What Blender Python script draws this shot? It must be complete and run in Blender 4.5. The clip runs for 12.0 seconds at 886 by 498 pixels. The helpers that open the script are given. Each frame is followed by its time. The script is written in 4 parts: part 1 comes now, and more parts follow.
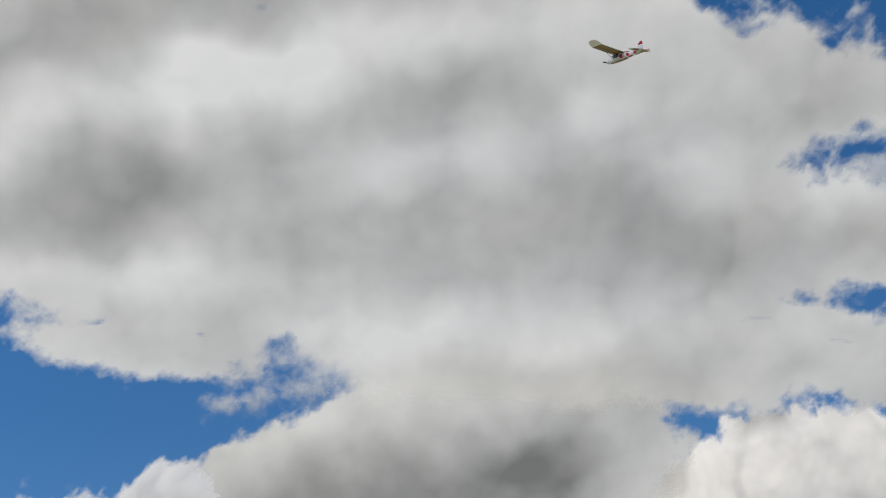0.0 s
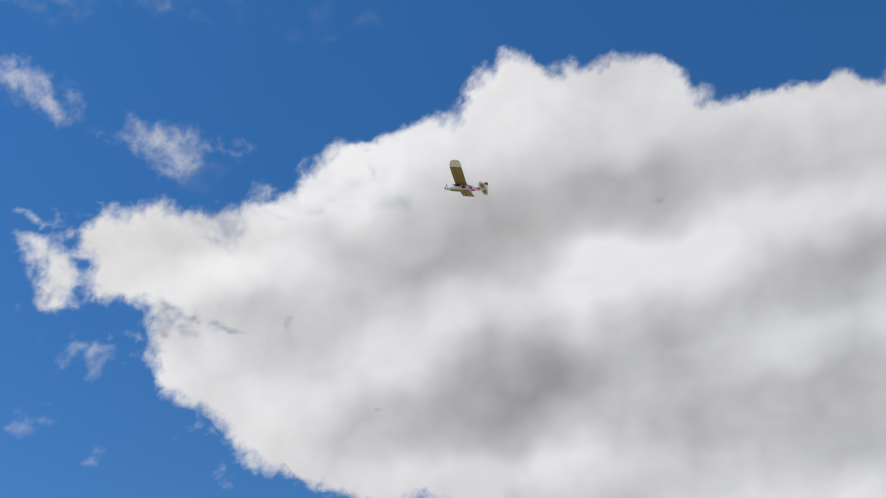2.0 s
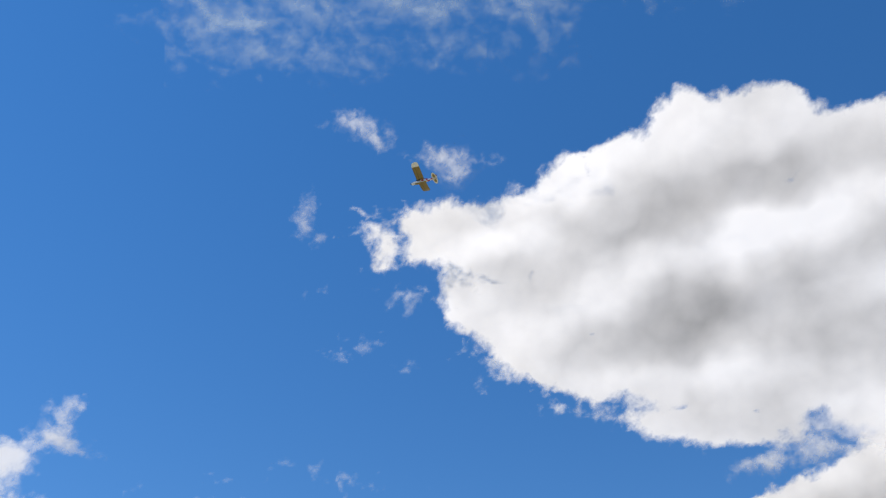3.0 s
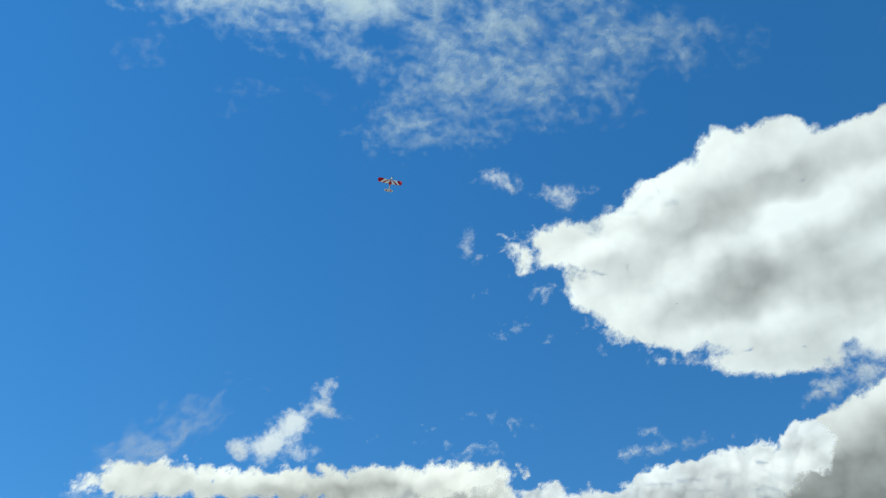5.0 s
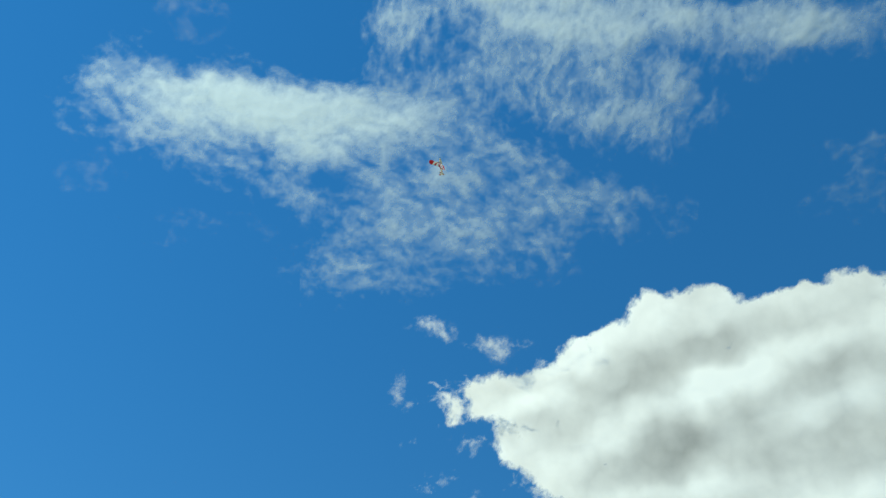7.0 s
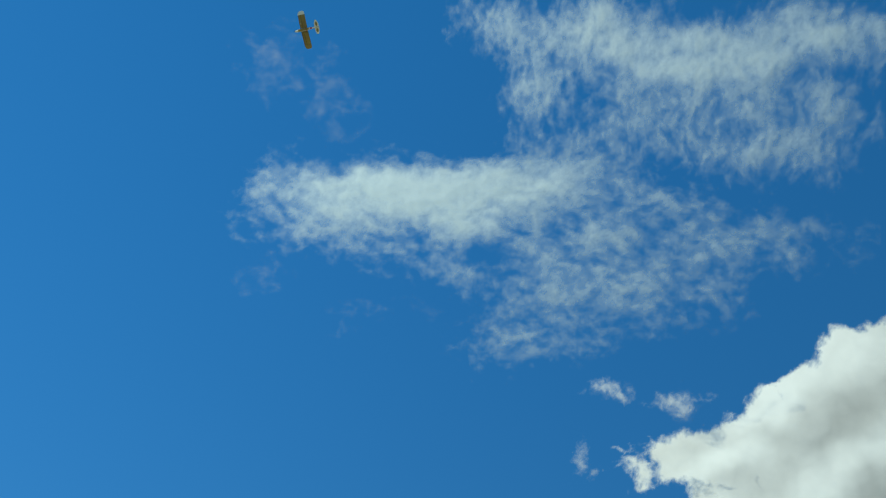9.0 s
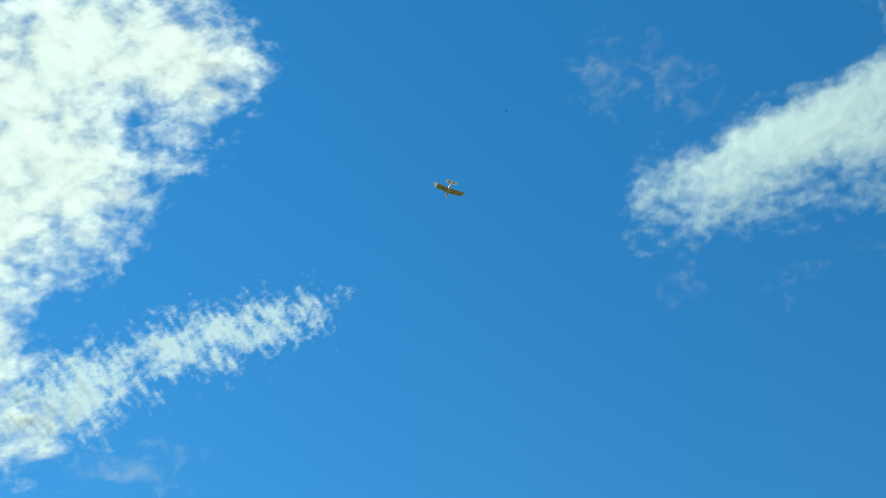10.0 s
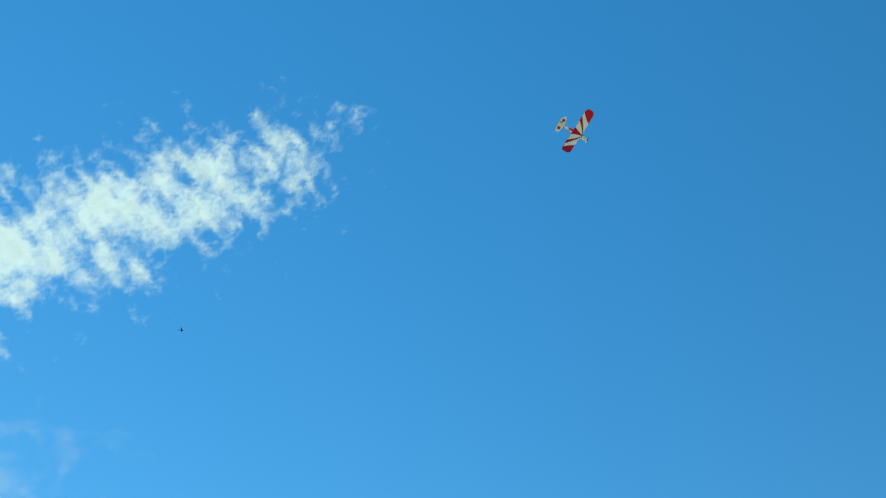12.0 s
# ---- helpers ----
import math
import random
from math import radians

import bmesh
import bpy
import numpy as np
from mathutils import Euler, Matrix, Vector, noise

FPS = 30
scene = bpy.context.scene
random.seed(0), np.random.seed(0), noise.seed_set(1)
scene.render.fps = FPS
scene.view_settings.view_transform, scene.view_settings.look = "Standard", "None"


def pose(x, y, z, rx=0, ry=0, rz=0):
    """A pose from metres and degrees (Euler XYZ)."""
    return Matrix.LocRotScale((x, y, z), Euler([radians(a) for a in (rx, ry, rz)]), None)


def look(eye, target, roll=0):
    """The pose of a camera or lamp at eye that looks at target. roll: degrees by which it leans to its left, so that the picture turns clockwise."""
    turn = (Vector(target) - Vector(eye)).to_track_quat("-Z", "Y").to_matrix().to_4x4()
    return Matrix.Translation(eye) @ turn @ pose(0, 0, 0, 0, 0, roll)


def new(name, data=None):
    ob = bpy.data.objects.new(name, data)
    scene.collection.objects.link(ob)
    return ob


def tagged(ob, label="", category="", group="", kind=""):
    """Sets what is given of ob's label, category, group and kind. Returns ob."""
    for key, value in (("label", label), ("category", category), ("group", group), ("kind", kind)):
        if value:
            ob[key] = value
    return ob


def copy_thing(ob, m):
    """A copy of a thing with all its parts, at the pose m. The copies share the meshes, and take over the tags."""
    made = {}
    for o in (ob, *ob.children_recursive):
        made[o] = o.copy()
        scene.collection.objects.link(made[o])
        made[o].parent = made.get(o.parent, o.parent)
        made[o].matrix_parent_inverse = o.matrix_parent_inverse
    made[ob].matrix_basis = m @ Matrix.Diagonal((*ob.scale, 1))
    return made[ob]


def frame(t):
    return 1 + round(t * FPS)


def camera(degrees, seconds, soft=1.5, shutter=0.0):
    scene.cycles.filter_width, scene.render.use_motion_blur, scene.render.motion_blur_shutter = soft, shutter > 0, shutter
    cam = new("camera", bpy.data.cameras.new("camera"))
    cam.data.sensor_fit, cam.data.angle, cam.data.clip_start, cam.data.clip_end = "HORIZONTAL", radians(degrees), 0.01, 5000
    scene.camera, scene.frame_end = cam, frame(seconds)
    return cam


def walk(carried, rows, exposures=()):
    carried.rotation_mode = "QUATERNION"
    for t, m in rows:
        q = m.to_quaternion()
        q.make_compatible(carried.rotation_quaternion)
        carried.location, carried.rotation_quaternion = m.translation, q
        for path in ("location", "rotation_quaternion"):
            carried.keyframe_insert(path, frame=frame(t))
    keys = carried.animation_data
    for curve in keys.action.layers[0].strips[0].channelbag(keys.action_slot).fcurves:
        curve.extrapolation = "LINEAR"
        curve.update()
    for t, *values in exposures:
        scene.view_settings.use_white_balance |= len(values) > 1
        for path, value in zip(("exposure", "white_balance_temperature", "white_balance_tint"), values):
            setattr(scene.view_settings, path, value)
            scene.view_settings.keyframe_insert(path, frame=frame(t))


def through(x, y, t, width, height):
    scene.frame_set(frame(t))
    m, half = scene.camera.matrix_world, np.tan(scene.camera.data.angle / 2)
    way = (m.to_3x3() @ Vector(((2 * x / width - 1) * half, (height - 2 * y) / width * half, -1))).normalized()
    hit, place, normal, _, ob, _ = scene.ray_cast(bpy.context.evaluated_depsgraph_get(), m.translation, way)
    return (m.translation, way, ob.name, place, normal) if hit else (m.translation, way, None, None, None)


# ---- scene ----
# a model aeroplane circles under broken cloud; the camera follows it across the sky


def aim(x, y, z, azimuth, elevation, roll):
    """A camera pose from a place, a compass direction, a height angle and a lean, in degrees."""
    a, e = radians(azimuth), radians(elevation)
    way = Vector((math.sin(a) * math.cos(e), math.cos(a) * math.cos(e), math.sin(e)))
    return look((x, y, z), Vector((x, y, z)) + way * 10, roll)


# ---- camera ----
cam = camera(56.25, 12.0, soft=1.2)
walk(cam, [
    (0, aim(12.17, 23.62, 13.93, 27.25, 24.89, -4.47)),
    (0.5, aim(12.63, 23.42, 13.84, 28.34, 24.71, -6.20)),
    (1, aim(10.90, 23.91, 14.55, 24.50, 26.23, -5.53)),
    (1.5, aim(8.53, 24.21, 15.71, 19.41, 28.80, -4.18)),
    (2, aim(5.74, 24.24, 17.02, 13.33, 31.75, -3.56)),
    (2.5, aim(2.81, 24.55, 17.34, 6.52, 32.49, -1.73)),
    (2.6, aim(2.28, 22.64, 15.92, 5.54, 32.34, -1.40)),
    (2.7, aim(1.81, 20.70, 14.53, 4.72, 32.08, -1.09)),
    (2.8, aim(1.39, 18.75, 13.15, 4.00, 31.74, -0.81)),
    (2.9, aim(1.02, 16.77, 11.80, 3.36, 31.35, -0.58)),
    (3, aim(0.71, 14.77, 10.47, 2.75, 30.95, -0.43)),
    (3.1, aim(0.47, 11.88, 8.59, 2.17, 30.41, -0.36)),
    (3.2, aim(0.28, 8.96, 6.77, 1.65, 29.72, -0.37)),
    (3.3, aim(0.14, 6.00, 4.99, 1.18, 29.05, -0.43)),
    (3.4, aim(0.04, 3.02, 3.27, 0.75, 28.58, -0.51)),
    (3.5, aim(0.00, 0.00, 1.60, 0.33, 28.47, -0.59)),
    (5.5, aim(0.00, 0.00, 1.60, -7.82, 34.28, -1.75)),
    (6, aim(0.00, 0.00, 1.60, -5.06, 36.39, -0.67)),
    (6.5, aim(0.00, 0.00, 1.60, -3.32, 38.08, -0.42)),
    (7, aim(0.00, 0.00, 1.60, -1.02, 41.95, -1.44)),
    (9, aim(0.00, 0.00, 1.60, -16.37, 46.65, 2.09)),
    (9.5, aim(0.00, 0.00, 1.60, -41.05, 46.53, 6.08)),
    (9.9, aim(0.00, 0.00, 1.60, -53.09, 45.91, 6.32)),
    (10, aim(-0.86, 0.60, 2.67, -55.10, 45.60, 6.25)),
    (10.1, aim(-2.64, 1.78, 4.79, -56.62, 45.17, 6.19)),
    (10.2, aim(-4.48, 2.93, 6.86, -57.64, 44.63, 6.11)),
    (10.3, aim(-6.39, 4.05, 8.89, -58.32, 44.04, 6.00)),
    (10.4, aim(-8.37, 5.14, 10.87, -58.81, 43.41, 5.88)),
    (10.5, aim(-10.41, 6.19, 12.81, -59.26, 42.78, 5.76)),
    (10.6, aim(-11.89, 7.02, 14.08, -59.65, 42.12, 5.63)),
    (10.7, aim(-13.39, 7.86, 15.31, -59.88, 41.40, 5.50)),
    (10.8, aim(-14.93, 8.70, 16.51, -59.99, 40.67, 5.37)),
    (10.9, aim(-16.49, 9.55, 17.66, -60.04, 40.01, 5.25)),
    (11, aim(-18.09, 10.41, 18.78, -60.08, 39.46, 5.16)),
    (11.1, aim(-18.51, 10.68, 19.02, -60.10, 39.05, 5.09)),
    (11.2, aim(-18.93, 10.95, 19.25, -60.06, 38.73, 5.04)),
    (11.3, aim(-19.35, 11.22, 19.48, -59.99, 38.48, 5.01)),
    (11.4, aim(-19.77, 11.50, 19.71, -59.88, 38.27, 4.99)),
    (11.5, aim(-20.20, 11.78, 19.93, -59.75, 38.09, 4.96)),
    (12, aim(-20.16, 12.24, 19.78, -58.75, 37.63, 4.87)),
], exposures=[
    (0.0, -0.43, 6800, 10), (0.5, -0.38, 6800, 10), (1.5, -0.45, 6750, 9), (1.9, -0.32, 6700, 12), (2.2, 0.10, 6600, 14), (2.4, 0.36, 6600, 14), (2.6, 0.28, 6600, 14),
    (3.0, 0.04, 6600, 14), (3.5, -0.04, 6500, 13), (5.5, 0.08, 6350, -7), (6.5, 0.05, 6350, -10), (7.0, 0.0, 6350, -11), (9.0, -0.25, 6250, -11), (9.3, -0.12, 6300, -10),
    (9.6, 0.48, 6700, -18), (10.0, 0.14, 6700, -17), (10.5, -0.22, 6400, -13), (11.2, -0.08, 6700, -13), (12.0, 0.25, 7100, -18)])

# ---- light ----
SUN_AZIMUTH, SUN_ELEVATION = -95.0, 55.0
world = bpy.data.worlds.new("sky")
scene.world = world
world.use_nodes = True
wn, wl = world.node_tree.nodes, world.node_tree.links
wn.clear()
sky = wn.new("ShaderNodeTexSky")
sky.sky_type, sky.sun_disc = "NISHITA", False
sky.sun_elevation, sky.sun_rotation = radians(SUN_ELEVATION), radians(SUN_AZIMUTH)
sky.air_density, sky.dust_density, sky.ozone_density, sky.altitude = 1.0, 0.0, 2.2, 100
deep = wn.new("ShaderNodeHueSaturation")
deep.inputs["Hue"].default_value = 0.502
deep.inputs["Saturation"].default_value = 1.32
back = wn.new("ShaderNodeBackground")
back.inputs["Strength"].default_value = 0.15
# clear dry air: the sky stays deep blue far down towards the horizon
way_in = wn.new("ShaderNodeTexCoord")
raised = wn.new("ShaderNodeVectorMath")
raised.operation = "ADD"
raised.inputs[1].default_value = (0, 0, 0.23)
unit = wn.new("ShaderNodeVectorMath")
unit.operation = "NORMALIZE"
wl.new(way_in.outputs["Generated"], raised.inputs[0])
wl.new(raised.outputs[0], unit.inputs[0])
wl.new(unit.outputs[0], sky.inputs["Vector"])
wo = wn.new("ShaderNodeOutputWorld")
wl.new(sky.outputs[0], deep.inputs["Color"])
wl.new(deep.outputs[0], back.inputs["Color"])
wl.new(back.outputs[0], wo.inputs["Surface"])

lamp = bpy.data.lights.new("sun", "SUN")
lamp.energy, lamp.angle, lamp.color = 4.24, radians(0.5), (1.0, 0.93, 0.82)
a, e = radians(SUN_AZIMUTH), radians(SUN_ELEVATION)
sun_way = Vector((math.sin(a) * math.cos(e), math.cos(a) * math.cos(e), math.sin(e)))
sun = new("sun", lamp)
sun.matrix_world = look(sun_way * 300, (0, 0, 0))


# ---- materials ----
def material(name):
    m = bpy.data.materials.new(name)
    m.use_nodes = True
    nt = m.node_tree
    nt.nodes.clear()
    out = nt.nodes.new("ShaderNodeOutputMaterial")
    return m, nt, out


def add(nt, kind, **values):
    n = nt.nodes.new(kind)
    for key, v in values.items():
        n.inputs[key].default_value = v
    return n


def math_node(nt, op, a, b=0.0, clamp=False):
    n = nt.nodes.new("ShaderNodeMath")
    n.operation, n.use_clamp = op, clamp
    for i, v in enumerate((a, b)):
        if isinstance(v, (int, float)):
            n.inputs[i].default_value = v
        else:
            nt.links.new(v, n.inputs[i])
    return n.outputs[0]


def fibre(nt, scale, detail, rough, stretch=(1, 1, 1), distort=0.0):
    """Fractal noise, -0.5 to 0.5, in metres of the object's space."""
    tc = nt.nodes.new("ShaderNodeTexCoord")
    mp = nt.nodes.new("ShaderNodeMapping")
    mp.inputs["Scale"].default_value = stretch
    nt.links.new(tc.outputs["Object"], mp.inputs["Vector"])
    n = add(nt, "ShaderNodeTexNoise", Scale=scale, Detail=detail, Roughness=rough, Distortion=distort)
    nt.links.new(mp.outputs[0], n.inputs["Vector"])
    return math_node(nt, "SUBTRACT", n.outputs["Fac"], 0.5)


def vapour(name, edge, top, fine, scale, thin=1.0, thick=0.35, front=0.55, stretch=(1, 1, 1), hue=(1.0, 0.975, 0.87)):
    """Cloud: water droplets that scatter light forwards and back; body greys their colour, for density and for painted
    shade.
    edge: the width of its rim in density, top: its greatest opacity, fine: the amount of fine tearing."""
    m, nt, out = material(name)
    m.cycles.use_bump_map_correction = False
    cover = nt.nodes.new("ShaderNodeAttribute")
    cover.attribute_name = "cover"
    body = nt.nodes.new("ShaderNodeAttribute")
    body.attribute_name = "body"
    tear = fibre(nt, scale, 7.0, 0.62, stretch, 0.4)
    ragged = nt.nodes.new("ShaderNodeAttribute")
    ragged.attribute_name = "ragged"
    c = math_node(nt, "ADD", cover.outputs["Fac"], math_node(nt, "MULTIPLY", math_node(nt, "MULTIPLY", tear, fine), ragged.outputs["Fac"]))
    ramp = nt.nodes.new("ShaderNodeMapRange")
    ramp.interpolation_type = "SMOOTHSTEP"
    ramp.inputs["From Min"].default_value, ramp.inputs["From Max"].default_value = 0.0, edge
    ramp.inputs["To Max"].default_value = top
    nt.links.new(c, ramp.inputs["Value"])
    # body carries shade and sunlit patches into the cloud's colour
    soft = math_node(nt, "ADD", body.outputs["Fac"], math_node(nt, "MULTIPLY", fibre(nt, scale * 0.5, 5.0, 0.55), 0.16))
    tone = nt.nodes.new("ShaderNodeMapRange")
    tone.inputs["From Min"].default_value, tone.inputs["From Max"].default_value = 0.0, 1.0
    tone.inputs["To Min"].default_value, tone.inputs["To Max"].default_value = thin, thick
    nt.links.new(soft, tone.inputs["Value"])
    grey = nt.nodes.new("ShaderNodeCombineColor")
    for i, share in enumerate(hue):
        nt.links.new(math_node(nt, "MULTIPLY", tone.outputs[0], share), grey.inputs[i])
    lie = nt.nodes.new("ShaderNodeAttribute")
    lie.attribute_name = "lie"
    dif = nt.nodes.new("ShaderNodeBsdfDiffuse")
    fwd = nt.nodes.new("ShaderNodeBsdfTranslucent")
    for shader in (dif, fwd):
        nt.links.new(grey.outputs[0], shader.inputs["Color"])
        nt.links.new(lie.outputs["Vector"], shader.inputs["Normal"])
    mix = add(nt, "ShaderNodeMixShader", Fac=front)
    nt.links.new(fwd.outputs[0], mix.inputs[1])
    nt.links.new(dif.outputs[0], mix.inputs[2])
    clear = nt.nodes.new("ShaderNodeBsdfTransparent")
    veil = nt.nodes.new("ShaderNodeMixShader")
    nt.links.new(ramp.outputs[0], veil.inputs["Fac"])
    nt.links.new(clear.outputs[0], veil.inputs[1])
    nt.links.new(mix.outputs[0], veil.inputs[2])
    nt.links.new(veil.outputs[0], out.inputs["Surface"])
    return m


def skin(name, colour, rough=0.4, metal=0.0, grain=0.06, scale=30, glow=None, through=0.3):
    """A plain painted or moulded surface with slight unevenness; glow: colour of the light that a thin film lets through."""
    m, nt, out = material(name)
    p = add(nt, "ShaderNodeBsdfPrincipled", Roughness=rough, Metallic=metal)
    n = fibre(nt, scale, 4.0, 0.6)
    mixc = nt.nodes.new("ShaderNodeMix")
    mixc.data_type = "RGBA"
    mixc.inputs[6].default_value = (*[c * (1 - grain * 2) for c in colour], 1)
    mixc.inputs[7].default_value = (*[min(1, c * (1 + grain)) for c in colour], 1)
    nt.links.new(math_node(nt, "ADD", n, 0.5), mixc.inputs[0])
    nt.links.new(mixc.outputs[2], p.inputs["Base Color"])
    if glow:
        t = add(nt, "ShaderNodeBsdfTranslucent", Color=(*glow, 1))
        mx = add(nt, "ShaderNodeMixShader", Fac=through)
        nt.links.new(p.outputs[0], mx.inputs[1])
        nt.links.new(t.outputs[0], mx.inputs[2])
        nt.links.new(mx.outputs[0], out.inputs["Surface"])
    else:
        nt.links.new(p.outputs[0], out.inputs["Surface"])
    return m


CUMULUS = dict(mat=vapour("cumulus_vapour", 0.62, 1.0, 0.7, 1.8, 0.98, 0.28, 0.12), form="billow", relief=0.8, lift=1.7, tilt=20)
CROWN = dict(mat=vapour("crown_vapour", 0.5, 1.0, 0.6, 2.0, 0.97, 0.32, 0.88, hue=(1.0, 0.98, 0.93)), form="billow", relief=0.6, lift=-0.9, tilt=-40, bulge=-0.9)
PUFF = dict(mat=vapour("puff_vapour", 1.1, 0.82, 1.0, 2.2, 0.88, 0.6, 0.12), form="billow", relief=0.2, lift=0.8, tilt=20)
WISP = dict(mat=vapour("wisp_vapour", 1.2, 0.6, 0.9, 2.2, 0.95, 0.6, 0.12), form="fibre", relief=0.15, lift=0.65, tilt=20)
TATTER = dict(mat=vapour("tatter_vapour", 1.1, 0.8, 1.2, 2.0, 0.93, 0.7, 0.12), form="fibre", relief=0.1, lift=0.9, tilt=20)
VEIL = dict(mat=vapour("veil_vapour", 1.7, 0.9, 0.75, 2.0, 0.7, 0.46, 0.1, hue=(0.88, 0.98, 0.94)), form="mottle", relief=0.1, lift=0.0, tilt=0)
FLEECE = dict(mat=vapour("fleece_vapour", 1.7, 0.95, 0.9, 1.8, 0.74, 0.4, 0.1, hue=(0.97, 0.985, 0.93)), form="fleece", relief=0.2, lift=0.0, tilt=0)
TRAIL = dict(mat=vapour("trail_vapour", 1.45, 0.86, 1.4, 3.0, 0.68, 0.45, 0.15, hue=(0.87, 0.97, 1.0)), form="comb", relief=0.2, lift=0.0, tilt=0)
STREAK = dict(mat=vapour("streak_vapour", 1.2, 0.4, 0.25, 1.2, 0.9, 0.7, 0.5), form="mottle", relief=0.1, lift=0.5, tilt=0)
HAZE = dict(mat=vapour("haze_vapour", 2.4, 0.28, 1.2, 1.6, 0.9, 0.7, 0.5), form="fibre", relief=0.1, lift=0.5, tilt=0)


# ---- ground ----
def build_ground():
    m, nt, out = material("dry_grass")
    p = add(nt, "ShaderNodeBsdfPrincipled", Roughness=0.9)
    mixc = nt.nodes.new("ShaderNodeMix")
    mixc.data_type = "RGBA"
    mixc.inputs[6].default_value = (0.27, 0.25, 0.12, 1)
    mixc.inputs[7].default_value = (0.44, 0.40, 0.24, 1)
    nt.links.new(math_node(nt, "ADD", fibre(nt, 0.35, 8.0, 0.65), 0.5), mixc.inputs[0])
    nt.links.new(mixc.outputs[2], p.inputs["Base Color"])
    nt.links.new(p.outputs[0], out.inputs["Surface"])
    bm = bmesh.new()
    bmesh.ops.create_grid(bm, x_segments=60, y_segments=60, size=2000)
    for v in bm.verts:
        far = max(0.0, v.co.length - 120)
        v.co.z = noise.noise(v.co * 0.004) * min(far * 0.02, 8.0)
    me = bpy.data.meshes.new("ground")
    bm.to_mesh(me)
    bm.free()
    me.materials.append(m)
    tagged(new("ground", me), "open flat flying field of dry grass", "ground", kind="structure")


build_ground()

# ---- clouds ----
SKY_RADIUS = 56.0
EYE = np.array([0.0, 0.0, 1.6])


def lattice(x, y, seed):
    """Gradient noise, about -0.7 to 0.7."""
    rng = np.random.default_rng(seed)
    ang = rng.random((64, 64)) * 2 * np.pi
    gx, gy = np.cos(ang), np.sin(ang)
    xi, yi = np.floor(x).astype(int), np.floor(y).astype(int)
    xf, yf = x - xi, y - yi
    u, v = xf ** 3 * (xf * (xf * 6 - 15) + 10), yf ** 3 * (yf * (yf * 6 - 15) + 10)

    def dot(i, j):
        a, b = (xi + i) % 64, (yi + j) % 64
        return gx[a, b] * (xf - i) + gy[a, b] * (yf - j)
    low = dot(0, 0) * (1 - u) + dot(1, 0) * u
    high = dot(0, 1) * (1 - u) + dot(1, 1) * u
    return low * (1 - v) + high * v


def fractal(x, y, size, octaves, seed, gain=0.5, billow=False):
    total, amp, s = 0, 1.0, 1.0 / size
    for k in range(octaves):
        n = lattice(x * s + 13.1 * k, y * s + 7.7 * k, seed + k)
        total = total + amp * ((0.35 - abs(n)) * 2.2 if billow else n * 1.4)
        amp, s = amp * gain, s * 2.03
    return total


def domes(x, y, size, seed):
    """Rounded heaps side by side, 1 on each top and falling to creases between them."""
    rng = np.random.default_rng(seed)
    jx, jy = rng.random((64, 64)), rng.random((64, 64))
    gx, gy = x / size, y / size
    xi, yi = np.floor(gx).astype(int), np.floor(gy).astype(int)
    best = np.full(x.shape, 9.0)
    for i in (-1, 0, 1):
        for j in (-1, 0, 1):
            a, b = xi + i, yi + j
            d = (gx - a - jx[a % 64, b % 64]) ** 2 + (gy - b - jy[a % 64, b % 64]) ** 2
            best = np.minimum(best, d)
    return 1 - 1.3 * best


def heaps(x, y, size, seed, levels=3, gain=0.5):
    total, amp, norm = 0, 1.0, 0
    for k in range(levels):
        total, norm = total + amp * (domes(x, y, size, seed + k) - 0.6), norm + amp
        amp, size = amp * gain, size / 2.1
    return total / norm * 1.6


def lobes_field(x, y, lobes, blend):
    """Smooth union of ellipses: 1 in a centre, 0 on an outline, below 0 outside (in metres over the blend)."""
    total = np.zeros_like(x)
    for cx, cy, rx, ry, turn, *_ in lobes:
        c, s = math.cos(radians(turn)), math.sin(radians(turn))
        dx, dy = x - cx, y - cy
        r = np.sqrt(((dx * c + dy * s) / rx) ** 2 + ((dy * c - dx * s) / ry) ** 2 + 1e-6)
        d = (1 - r) * min(rx, ry)
        total = total + np.exp(np.clip(d / blend, -30, 30))
    return np.log(total + 1e-12) * blend


